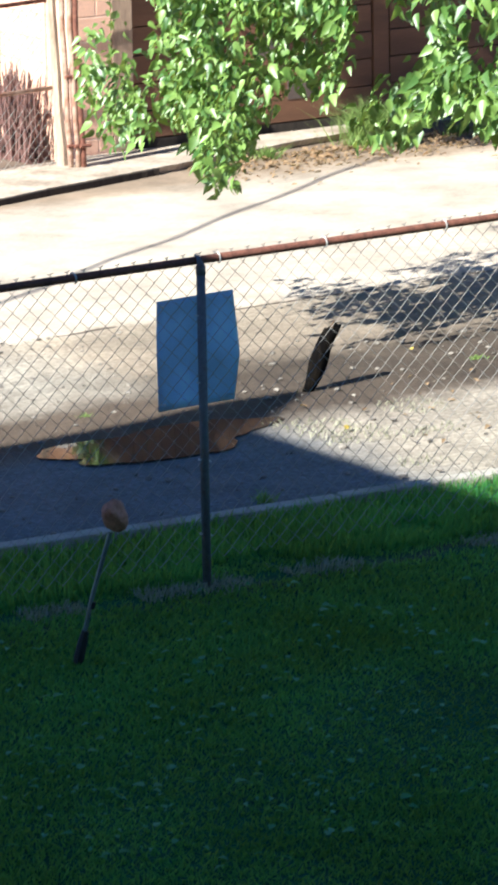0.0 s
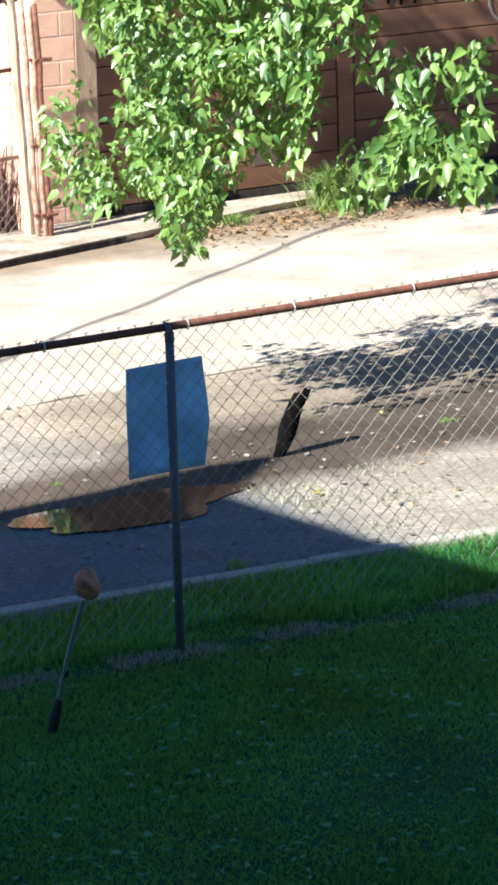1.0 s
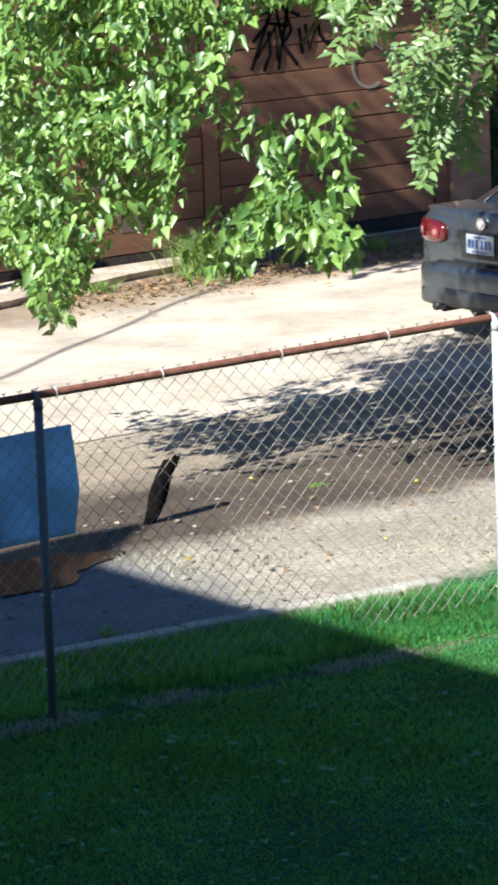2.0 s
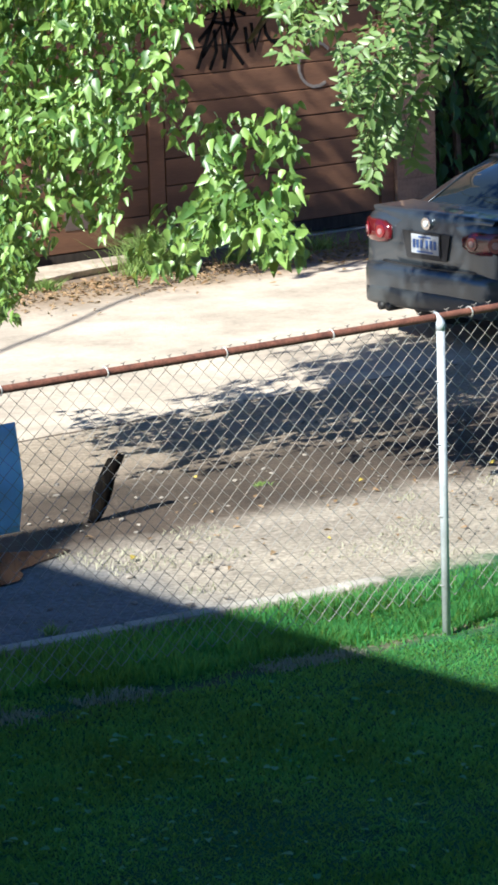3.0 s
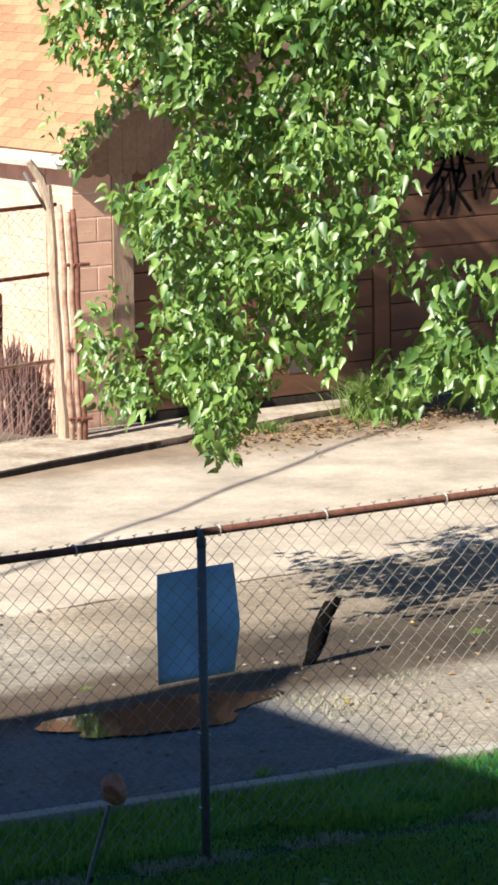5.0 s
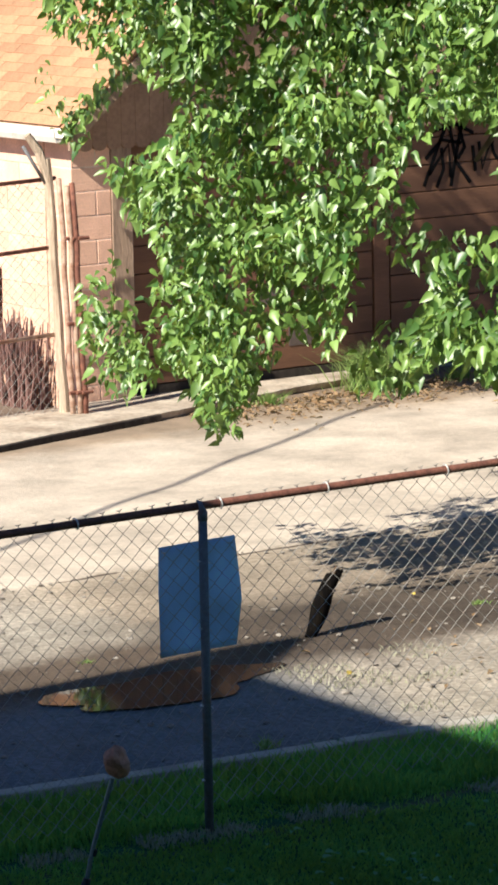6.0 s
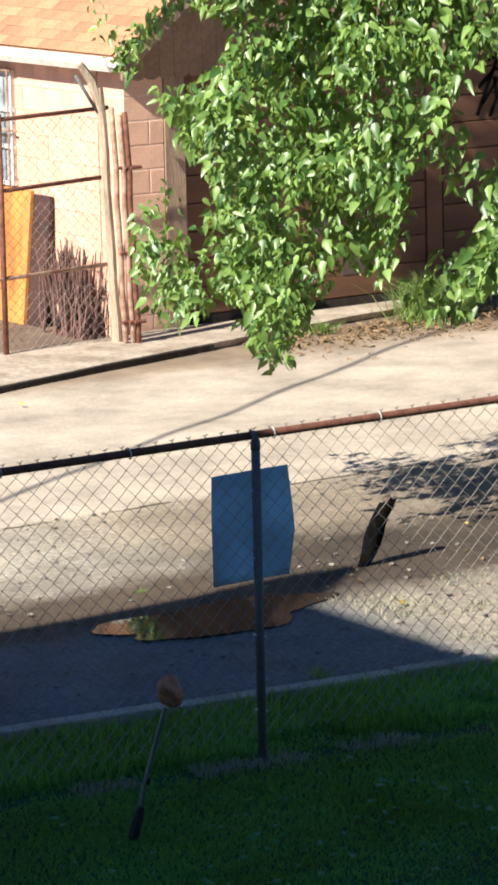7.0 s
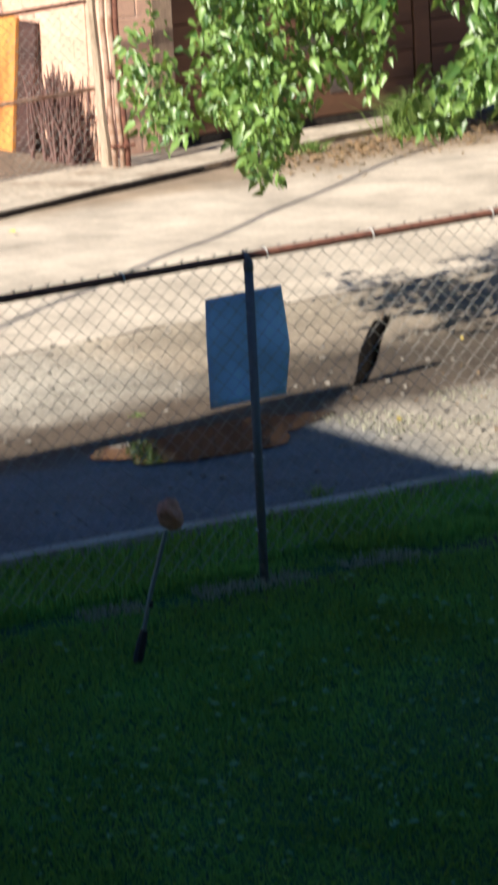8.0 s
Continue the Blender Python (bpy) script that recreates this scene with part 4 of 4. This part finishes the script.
THIN = [(13.62, 1.62, 0.3, 0.16), (13.75, 1.6, 0.3, 0.2), (14.2, 2.15, 0.16, 0.25), (15.88, 2.1, 0.1, 0.25), (14.62, 2.1, 0.2, 0.2)]


EDGE_V = [1.1, 1.5, 1.95, 2.2, 2.36, 2.5, 2.7, 2.87, 2.95, 3.1, 3.3, 3.42, 3.55, 3.65, 5.0]
EDGE_U = [11.72, 11.74, 11.57, 11.66, 11.77, 12.02, 11.93, 11.76, 12.12, 12.38, 12.36, 12.05, 11.78, 11.45, 11.35]


def hem(u):
    pts = HEM + HEM2
    return float(np.interp(u, [p[0] for p in pts], [p[1] for p in pts]))


def crown_ok(u, v):
    if u < float(np.interp(v, EDGE_V, EDGE_U)) or v < hem(u):
        return False
    for cu, cv, ru, rv in HOLES:
        if ((u - cu) / ru) ** 2 + ((v - cv) / rv) ** 2 < 1:
            return False
    return True


def crown_place(u, v, depth):
    """From the crown's own sheared axes (it leans away along the alley) to the place."""
    k = depth / 18.5
    return Vector((u * k, depth, 4.83 - (4.83 - v) * k))


def build_tree():
    tr = thing("tree", "broadleaf tree with drooping glossy green branches over the alley", "tree", (17.6, 17.9, 0))
    base = Vector((17.6, 17.9, 0))
    trunk = [Vector((0, 0, -0.1)), Vector((0.03, 0.02, 0.8)), Vector((-0.04, 0.05, 1.8)), Vector((-0.15, 0.1, 2.9)), Vector((-0.3, 0.15, 3.9)), Vector((-0.4, 0.25, 5.2)), Vector((-0.4, 0.3, 6.6))]
    part("trunk", tube(trunk, [0.30, 0.235, 0.21, 0.19, 0.165, 0.12, 0.05], 12), M_BARK, tr, "rough brown bark", True)
    limbs = [((-0.3, 0.15, 3.9), (-1.6, 0.3, 4.9), (-3.2, 0.1, 5.0), (-4.6, 0.2, 4.5), (-5.4, 0.4, 3.9)),
             ((-0.2, 0.12, 3.4), (-1.2, 0.9, 4.4), (-2.4, 1.3, 4.7), (-3.6, 1.2, 4.3), (-4.4, 1.0, 3.5)),
             ((-0.35, 0.2, 4.6), (-1.4, 1.5, 5.4), (-2.2, 2.3, 5.5), (-3.2, 2.6, 5.1), (-4.0, 2.7, 4.6)),
             ((-0.15, 0.1, 3.1), (-0.8, -0.2, 3.9), (-1.8, -0.1, 4.0), (-2.7, 0.2, 3.4), (-3.1, 0.5, 2.7)),
             # limb that carries the unseen boughs added over the garage front
             ((-0.4, 0.25, 5.0), (-1.0, 2.5, 5.9), (-2.0, 4.6, 6.2), (-3.2, 6.2, 6.1), (-4.2, 7.0, 5.8)),
             ((-0.4, 0.25, 5.2), (0.8, 0.8, 6.0), (1.9, 1.4, 6.1), (2.8, 1.6, 5.7), (3.4, 1.8, 5.2))]
    for pts in limbs:
        part("limb", tube(pts, [0.10, 0.075, 0.055, 0.035, 0.015], 8), M_BARK, tr, "", True)

    twigs = bmesh.new()
    leaves = []

    def spray(u, v, depth, length, n, free=False, scale=1.0):
        """A drooping twig with leaves along it."""
        p = crown_place(u, v, depth)
        d = Vector((rng.normal(-0.45, 0.6), rng.normal(0, 0.4), rng.normal(-0.45, 0.35))).normalized()
        lean = Vector((rng.normal(-0.25, 0.5), rng.normal(-0.1, 0.4), -0.75))
        turn = Vector((rng.normal(-0.5, 0.6), rng.normal(-0.4, 0.5), rng.normal(0.6, 0.4)))
        big = scale * rng.uniform(0.8, 1.2) * (1.25 if 13.6 < u < 15.05 and v < 2.3 else 1.0)
        pts = [p.copy()]
        for k in range(n):
            p = p + d * (length / n)
            d = (d + Vector((0, 0, -0.14))).normalized()
            kk = 18.5 / p.y
            uu, vv = p.x * kk, 4.83 - (4.83 - p.z) * kk
            if not free and not crown_ok(uu, vv):
                break
            pts.append(p.copy())
            for _ in range(2):
                at = p + Vector(rng.normal(0, 0.035, 3))
                tip = lean + Vector(rng.normal(0, 0.42, 3))
                facing = turn + Vector(rng.normal(0, 0.42, 3))
                leaves.append(leaf_matrix(at, tip, facing, rng.uniform(0.038, 0.092) * big))
        if len(pts) > 2:
            tube(pts, 0.0035, 3, twigs, cap=False)

    made = 0
    while made < 2150:
        u, v = rng.uniform(11.45, 15.9), rng.uniform(1.15, 4.9)
        if not crown_ok(u, v) or u > 15.1 + 0.35 * max(0.0, v - 3.2):
            continue
        if any(((u - a) / ru) ** 2 + ((v - b) / rv) ** 2 < 1 for a, b, ru, rv in THIN) and rng.random() < 0.88:
            continue
        if ((u - 11.85) / 0.45) ** 2 + ((v - 1.95) / 0.6) ** 2 < 1 and rng.random() < 0.45:
            continue
        if noise.noise((u * 2.6 + v, v * 3.6, 5.0)) < -0.04 and rng.random() < 0.9:
            continue
        # the hanging curtain comes nearer to the lawn towards the trunk, so that the sun reaches all of it
        back = rng.random() < 0.3 and v > 2.1 and u > 12.5
        depth = 18.4 + rng.random() * 1.6 if back else 19.75 - 0.62 * (u - 11.5) - 0.25 * max(0.0, u - 13.0) + rng.normal(0, 0.36)
        spray(u, v, depth, rng.uniform(0.28, 0.55), int(rng.integers(5, 9)))
        made += 1
    # a thin creeping shoot along the garage rake
    for k in range(30):
        t = k / 29
        spray(11.58 + 0.42 * t, 3.10 + 0.36 * t, 25.8, 0.15, 2, True, 1.1)
    for k in range(7):
        t = k / 6
        spray(11.43 + 0.13 * t, 3.47 - 0.36 * t, 25.8, 0.12, 2, True, 0.9)
    # the higher crown, which shades the alley
    for _ in range(200):
        spray(rng.uniform(13.2, 14.8), rng.uniform(4.1, 4.9), rng.uniform(17.8, 19.2), rng.uniform(0.4, 0.6), 7, True, 1.3)
    for _ in range(800):
        q = Vector((rng.uniform(14.2, 18.6), rng.uniform(17.8, 19.4), rng.uniform(4.95, 6.6)))
        kk = 18.5 / q.y
        spray(q.x * kk, 4.83 - (4.83 - q.z) * kk, q.y, rng.uniform(0.4, 0.7), 7, True, 1.45)
    # unseen boughs over the garage front, added to shade its doors
    made = 0
    while made < 700:
        q = Vector((rng.uniform(11.5, 18.0), rng.uniform(23.2, 24.7), rng.uniform(4.5, 7.0)))
        if q.x + 1.3 * (q.z - 2.2) > 17.7:
            spray(q.x * 18.5 / q.y, 4.83 - (4.83 - q.z) * 18.5 / q.y, q.y, rng.uniform(0.4, 0.7), 7, True, 1.6)
            made += 1
    tagged(part("twig_mass", twigs, M_BARK, tr), kind="stuff")
    order = sorted(range(len(leaves)), key=lambda i: leaves[i][1][3] + (100 if leaves[i][2][3] > 3.4 else 0))
    single = set(order[:280])
    one = stuff_mesh("leaf", LEAF_SHAPE, LEAF_FACES, M_LEAF)
    one.shade_smooth()
    for i in order[:280]:
        ob = new("leaf", one)
        ob.parent = tr
        ob.matrix_basis = Matrix.Translation(-base) @ leaves[i]
    rest = [leaves[i] for i in range(len(leaves)) if i not in single]
    A = np.array([[list(r) for r in m] for m in rest])
    S = np.array([(*p, 1) for p in LEAF_SHAPE])
    V = np.einsum("nij,kj->nki", A, S)[:, :, :3] - np.array(base)
    F = (np.array(LEAF_FACES)[None] + (np.arange(len(rest)) * len(LEAF_SHAPE))[:, None, None]).reshape(-1, 4)
    fol = new("foliage", stuff_mesh("foliage", V.reshape(-1, 3).tolist(), F.tolist(), M_LEAF))
    fol.data.shade_smooth()
    fol.parent = tr
    tagged(fol, "mass of drooping glossy green leaves", kind="stuff")


build_tree()


def build_ash():
    """The other tree at the alley's edge: hanging sprays of feathered leaves."""
    base = Vector((17.4, 16.9, 0))
    tr = thing("tree", "ash tree with hanging feathered grey-green leaves by the alley", "tree", tuple(base))
    part("trunk", tube([(0, 0, -0.1), (0.04, 0, 1.5), (0.0, 0.05, 3.2), (-0.1, 0.1, 5.0), (-0.1, 0.1, 6.4)], [0.24, 0.19, 0.165, 0.12, 0.05], 12), M_BARK, tr, "rough brown bark", True)
    for pts in (((0, 0.05, 3.2), (-0.9, -0.4, 4.3), (-2.0, -1.0, 4.6), (-2.9, -1.6, 4.0)), ((-0.05, 0.08, 4.2), (-1.0, 0.2, 5.2), (-2.2, -0.2, 5.4), (-3.2, -0.9, 4.9)), ((-0.1, 0.1, 4.9), (0.9, 0.4, 5.7), (1.9, 0.6, 5.8), (2.7, 0.6, 5.4))):
        part("limb", tube(pts, [0.085, 0.06, 0.035, 0.014], 8), M_BARK, tr, "", True)
    stems, V, F = bmesh.new(), [], []
    made = 0
    while made < 430:
        u, v = rng.uniform(14.75, 17.3), rng.uniform(1.55, 4.9)
        if not crown_ok(u, v) or u < 15.1 + 0.3 * max(0.0, v - 3.2) - (0.35 if 2.62 < v < 3.0 else 0.0):
            continue
        if noise.noise((u * 2.4 - v, v * 2.2, 2.0)) < -0.16 and rng.random() < 0.85:
            continue
        made += 1
        p = crown_place(u, v, 15.9 + rng.normal(0, 0.25))
        d = Vector((rng.normal(-0.5, 0.45), rng.normal(0, 0.4), rng.normal(-0.55, 0.3))).normalized()
        face = Vector((rng.normal(-0.5, 0.3), rng.normal(-0.4, 0.3), rng.normal(0.7, 0.25)))
        pts = [p.copy()]
        n = int(rng.integers(5, 8))
        size = rng.uniform(0.055, 0.09)
        for k in range(n):
            p = p + d * size * 0.62
            d = (d + Vector((0, 0, -0.10))).normalized()
            kk = 18.5 / p.y
            if not crown_ok(p.x * kk, 4.83 - (4.83 - p.z) * kk):
                break
            pts.append(p.copy())
            side = d.cross(face).normalized()
            for sg in (-1, 1) if k < n - 1 else (0,):
                m = leaf_matrix(p, d * 0.55 + side * sg + Vector(rng.normal(0, 0.12, 3)), face + Vector(rng.normal(0, 0.2, 3)), size * rng.uniform(0.85, 1.15))
                b = len(V)
                V += [tuple(m @ Vector(q) - base) for q in LEAFLET_SHAPE]
                F += [tuple(i + b for i in f) for f in LEAF_FACES]
        if len(pts) > 2:
            tube([q - base for q in pts], 0.0025, 3, stems, cap=False)
    tagged(part("twig_mass", stems, M_BARK, tr), kind="stuff")
    fol = new("foliage", stuff_mesh("foliage", V, F, M_ASHLEAF))
    fol.data.shade_smooth()
    fol.parent = tr
    tagged(fol, "hanging sprays of narrow grey-green leaflets", kind="stuff")


build_ash()


# ---- grass, weeds and litter ----
def blades(name, label, spots, height, width, material, lean=0.45, category="grass"):
    n = len(spots)
    P = np.array(spots)
    a = rng.uniform(0, 2 * math.pi, n)
    h = rng.uniform(0.55, 1.2, n) * height
    w = rng.uniform(0.7, 1.3, n) * width
    d = np.stack([np.cos(a), np.sin(a), np.zeros(n)], 1)
    b = rng.uniform(0, 2 * math.pi, n)
    ln = np.stack([np.cos(b), np.sin(b), np.zeros(n)], 1) * (rng.uniform(0.1, 1.0, n) * lean * h)[:, None]
    up = np.array([0, 0, 1.0])
    v = np.stack([P - d * w[:, None] / 2, P + d * w[:, None] / 2, P + ln * 0.4 + up * (h * 0.62)[:, None] + d * w[:, None] * 0.4, P + ln * 0.4 + up * (h * 0.62)[:, None] - d * w[:, None] * 0.4, P + ln + up * h[:, None] * 0.97], 1)
    k = np.arange(n)[:, None] * 5
    f = [tuple(q) for q in (k + np.array([[0, 1, 2, 3]])).tolist()] + [tuple(q) for q in (k + np.array([[3, 2, 4]])).tolist()]
    ob = new(name, stuff_mesh(name, v.reshape(-1, 3).tolist(), f, material))
    tagged(ob, label, category, kind="stuff")


def build_grass():
    spots = []
    while len(spots) < 200000:
        x, y = rng.uniform(5.2, 14.5, 4000), rng.uniform(8.6, 15.6, 4000)
        fy = 14.6 - 0.11 * (x - 9.82)
        ky = 15.44 - 0.105 * (x - 10.48)
        for xx, yy, f0, k0, q in zip(x, y, fy, ky, rng.random(4000)):
            if yy > k0 or xx < 0.44 * yy or xx > 0.98 * yy:
                continue
            clump = noise.noise((xx * 1.7, yy * 1.7, 0.5)) * 0.5 + 0.5
            if abs(yy - f0 + 0.10 + 0.08 * noise.noise((xx * 2.5, 0, 9))) < 0.085 and q < 0.88:
                continue
            if q < 0.15 + 0.25 * (1 - clump):
                continue
            spots.append((xx, yy, -0.012))
    blades("lawn_grass", "mown green lawn, shaded by a house and sunlit at one side", spots, 0.036, 0.0095, M_GRASS, 1.6)
    tall = []
    while len(tall) < 16000:
        x = rng.uniform(6.5, 14.0)
        fy, ky = 14.6 - 0.11 * (x - 9.82), 15.44 - 0.105 * (x - 10.48)
        y = rng.uniform(fy + 0.05, ky + 0.02)
        if x < 0.44 * y or noise.noise((x * 1.5, y * 2.0, 2)) < -0.25:
            continue
        tall.append((x, y, -0.01))
    blades("verge_grass", "longer unmown grass along the fence", tall, 0.09, 0.008, M_GRASS, 0.9)


def build_dry_strip():
    pts = []
    while len(pts) < 3200:
        x = rng.uniform(6.4, 14.2)
        y = 14.6 - 0.11 * (x - 9.82) - 0.10 + rng.normal(0, 0.06)
        if noise.noise((x * 1.6, 4.0, 2)) > 0.02:
            pts.append((x, y, -0.012))
    blades("dry_grass", "pale dry grass along the foot of the fence", pts, 0.045, 0.008, M_STRAW, 0.9)


def build_straw():
    pts = []
    while len(pts) < 1500:
        x, y = rng.uniform(12.0, 15.6), rng.uniform(15.5, 17.3)
        if noise.noise((x * 1.6, y * 2.2, 8)) > 0.12:
            pts.append((x, y, -0.004))
    blades("straw", "scattered dry straw on the sunlit dirt", pts, 0.03, 0.007, M_STRAW, 1.8, "straw")


build_grass()
build_straw()
build_dry_strip()


def build_weeds():
    """Tufts at the foot of the garage and on the verge."""
    for x, y, r, h, n in ((18.95, 25.45, 0.36, 0.36, 1000), (20.75, 25.4, 0.5, 0.15, 230), (21.6, 25.45, 0.3, 0.12, 130), (17.75, 25.35, 0.16, 0.12, 130), (19.8, 25.4, 0.2, 0.13, 160),
                          (10.95, 15.72, 0.10, 0.07, 60), (11.3, 18.05, 0.07, 0.03, 40), (14.1, 17.9, 0.08, 0.035, 50)):
        pts = []
        for _ in range(n):
            a, q = rng.uniform(0, 6.283), abs(rng.normal(0, 0.5)) * r
            pts.append((x + q * math.cos(a), y + q * math.sin(a) * 0.6, -0.01))
        blades("weed_tuft", "sunlit tuft of wild grass in the dirt", pts, h, 0.008, M_WEED, 1.5, "weed")


build_weeds()


def build_litter():
    spots = []
    for _ in range(1500):
        x = rng.uniform(16.9, 22.3)
        y = 25.35 - abs(rng.normal(0, 0.42)) + 0.25 * rng.random()
        spots.append((x, y, rng.uniform(0.002, 0.02), rng.uniform(0.03, 0.065)))
    for _ in range(130):
        spots.append((rng.uniform(12.4, 17.0), rng.uniform(15.6, 17.9), 0.012, rng.uniform(0.02, 0.05)))
    V, F = [], []
    for x, y, z, s in spots:
        a = rng.uniform(0, 6.283)
        m = leaf_matrix(Vector((x, y, z)), Vector((math.cos(a), math.sin(a), rng.normal(0, 0.25))), Vector((rng.normal(0, 0.35), rng.normal(0, 0.35), 1)), s)
        k = len(V)
        V += [tuple(m @ Vector(p)) for p in LEAF_SHAPE]
        F += [tuple(i + k for i in f) for f in LEAF_FACES]
    ob = new("leaf_litter", stuff_mesh("leaf_litter", V, F, M_DRY))
    tagged(ob, "dry brown fallen leaves along the garage foot", "leaf litter", kind="stuff")
    one = stuff_mesh("fallen_leaf", LEAF_SHAPE, LEAF_FACES, M_YELLOW)
    for x, y, s in ((12.26, 16.78, 0.07), (14.02, 23.96, 0.06), (15.48, 17.27, 0.08), (13.9, 18.3, 0.05), (14.6, 17.5, 0.045), (13.4, 16.4, 0.035)):
        a = rng.uniform(0, 6.283)
        ob = new("fallen_leaf", one)
        ob.matrix_basis = leaf_matrix(Vector((x, y, 0.018)), Vector((math.cos(a), math.sin(a), 0.1)), Vector((-0.3, -0.4, 1)), s)
        tagged(ob, "yellow fallen leaf lying on the alley", "leaf", "fallen yellow leaves")
    # loose stones
    bm = bmesh.new()
    bmesh.ops.create_icosphere(bm, subdivisions=1, radius=1)
    tv = np.array([v.co[:] for v in bm.verts])
    tf = [tuple(v.index for v in f.verts) for f in bm.faces]
    bm.free()
    V, F = [], []
    for _ in range(1000):
        x, y = rng.uniform(8.5, 16.5), rng.uniform(15.6, 20.2)
        if x < 12.2 and 16.7 < y < 17.6:
            continue
        s = 0.005 + 0.017 * rng.random() ** 3
        k = len(V)
        j = tv * (1 + 0.25 * rng.normal(0, 1, (len(tv), 1))) * s * np.array([1.2, 1.0, 0.6])
        V += (j + np.array([x, y, 0.003])).tolist()
        F += [tuple(i + k for i in f) for f in tf]
    ob = new("gravel", stuff_mesh("gravel", V, F, M_STONE))
    tagged(ob, "loose grey and tan stones on the broken asphalt", "gravel", kind="stuff")


build_litter()


def build_clover():
    V, F = [], []
    spots = [(7.58, 12.58), (7.9, 12.2), (9.6, 12.4), (8.7, 11.4), (10.4, 13.2), (7.3, 11.9), (9.1, 13.5)]
    for cx, cy in spots:
        for _ in range(60):
            a = rng.uniform(0, 6.283)
            m = leaf_matrix(Vector((cx + rng.normal(0, 0.55), cy + rng.normal(0, 0.55), rng.uniform(0.02, 0.045))), Vector((math.cos(a), math.sin(a), 0.2)), Vector((rng.normal(0, 0.3), rng.normal(0, 0.3), 1)), rng.uniform(0.025, 0.05))
            k = len(V)
            V += [tuple(m @ Vector(p)) for p in LEAF_SHAPE]
            F += [tuple(i + k for i in f) for f in LEAF_FACES]
    ob = new("clover", stuff_mesh("clover", V, F, M_CLOVER))
    tagged(ob, "small pale clover and plantain leaves in the lawn", "weed", kind="stuff")


build_clover()


# ---- beyond the garage: an added dark board screen and a hedge ----
def build_dark_screen():
    # added boards, coloured dark to fill the shaded void beside the pier
    f = thing("dark_screen", "tall dark board screen added to fill the dark void beyond the garage", "fence", (22.78, 27.2, 0))
    me = mesh_of(box((0.003, 0, -0.03), (0.147, 0.025, 2.7), 0.004), "board", M_DARKFILL)
    for i in range(60):
        b = new("board", me)
        b.parent = f
        b.matrix_basis = pose(i * 0.15, 0.004 * math.sin(i * 5.1), 0.02 * math.sin(i * 2.7))
    for z in (0.4, 2.2):
        part("rail", box((0, 0.03, z), (9.0, 0.08, z + 0.09), 0.004), M_DARKFILL, f)


build_dark_screen()


def build_hedge():
    h = thing("hedge", "dark shaded overgrown hedge beyond the garage", "hedge", (24.6, 26.6, 0))
    for k in range(14):
        x = -1.6 + 0.5 * k
        part("stem", tube([(x, 0, -0.05), (x + 0.1 * math.sin(k * 3), 0.1, 1.1), (x + 0.2 * math.sin(k * 5), 0.2, 2.4)], [0.05, 0.035, 0.012], 6), M_BARK, h)
    V, F = [], []
    for _ in range(4200):
        at = Vector((rng.uniform(-1.7, 5.6), rng.normal(0.2, 0.35), rng.uniform(0.05, 3.4)))
        m = leaf_matrix(at, Vector((rng.normal(0, 0.5), rng.normal(-0.3, 0.5), -0.8)), Vector((rng.normal(0, 0.5), -0.7, 0.5)), rng.uniform(0.10, 0.19))
        k = len(V)
        V += [tuple(m @ Vector(p)) for p in LEAF_SHAPE]
        F += [tuple(i + k for i in f) for f in LEAF_FACES]
    fol = new("foliage", stuff_mesh("foliage", V, F, M_DARKLEAF))
    fol.parent = h
    tagged(fol, "dense dark leaves", kind="stuff")


build_hedge()


# ---- behind the camera: the house that shades the lawn, an added sky-blocking wall, and a utility pole ----
def build_house():
    h = thing("house", "plain pale sided house that shades the lawn", "house", (0, 0, 0))
    X1 = 3.0
    TOP = (12.13 - X1) * math.tan(radians(SUN_EL))
    wall = part("wall", box((-7.0, 6.2, -0.05), (X1 - 0.35, 15.46, TOP - 0.46)), M_HOUSE, h)
    # roof slab with an overhang
    part("roof", loft([[(-7.3, 5.9, z), (X1, 5.9, z), (X1, 15.70, z), (-7.3, 15.70, z)] for z in (TOP - 0.45, TOP)]), M_SHINGLE, h)
    # unseen wall, added long and high to cut sky light on the lawn
    h2 = thing("sky_block_wall", "plain unseen wall behind the viewer, added to hold sky light off the lawn", "house", (0, 0, 0))
    part("wall", box((-7.0, -9.0, -0.05), (18.0, -1.0, 10.0)), M_HOUSE, h2)
    rise = (12.78 - 11.93) * math.tan(radians(SUN_EL))
    part("gable_peak", loft([[(x, 15.08, TOP - 0.02), (x, 15.69, TOP - 0.02), (x, 15.64, TOP + rise), (x, 15.55, TOP + rise)] for x in (X1 - 0.5, X1)]), M_HOUSE, h)


build_house()


def build_cable():
    c = thing("overhead_cable", "black overhead service cable sagging across the alley", "cable")
    a, b = Vector((1.5, 17.19, 5.5)), Vector((24.4, 30.84, 6.2))
    part("cable", tube([a.lerp(b, k / 16) - Vector((0, 0, 0.9 * (k / 16) * (1 - k / 16))) for k in range(17)], 0.024, 6), M_BLACKTRIM, c)
    for p in (a, b):
        q = thing("utility_pole", "weathered wooden utility pole beside the alley", "pole", (p.x, p.y, 0))
        part("shaft", tube([(0, 0, -0.1), (0, 0, 3.4), (0, 0, p.z + 0.3)], [0.17, 0.15, 0.12], 10), M_OLDWOOD, q)


build_cable()
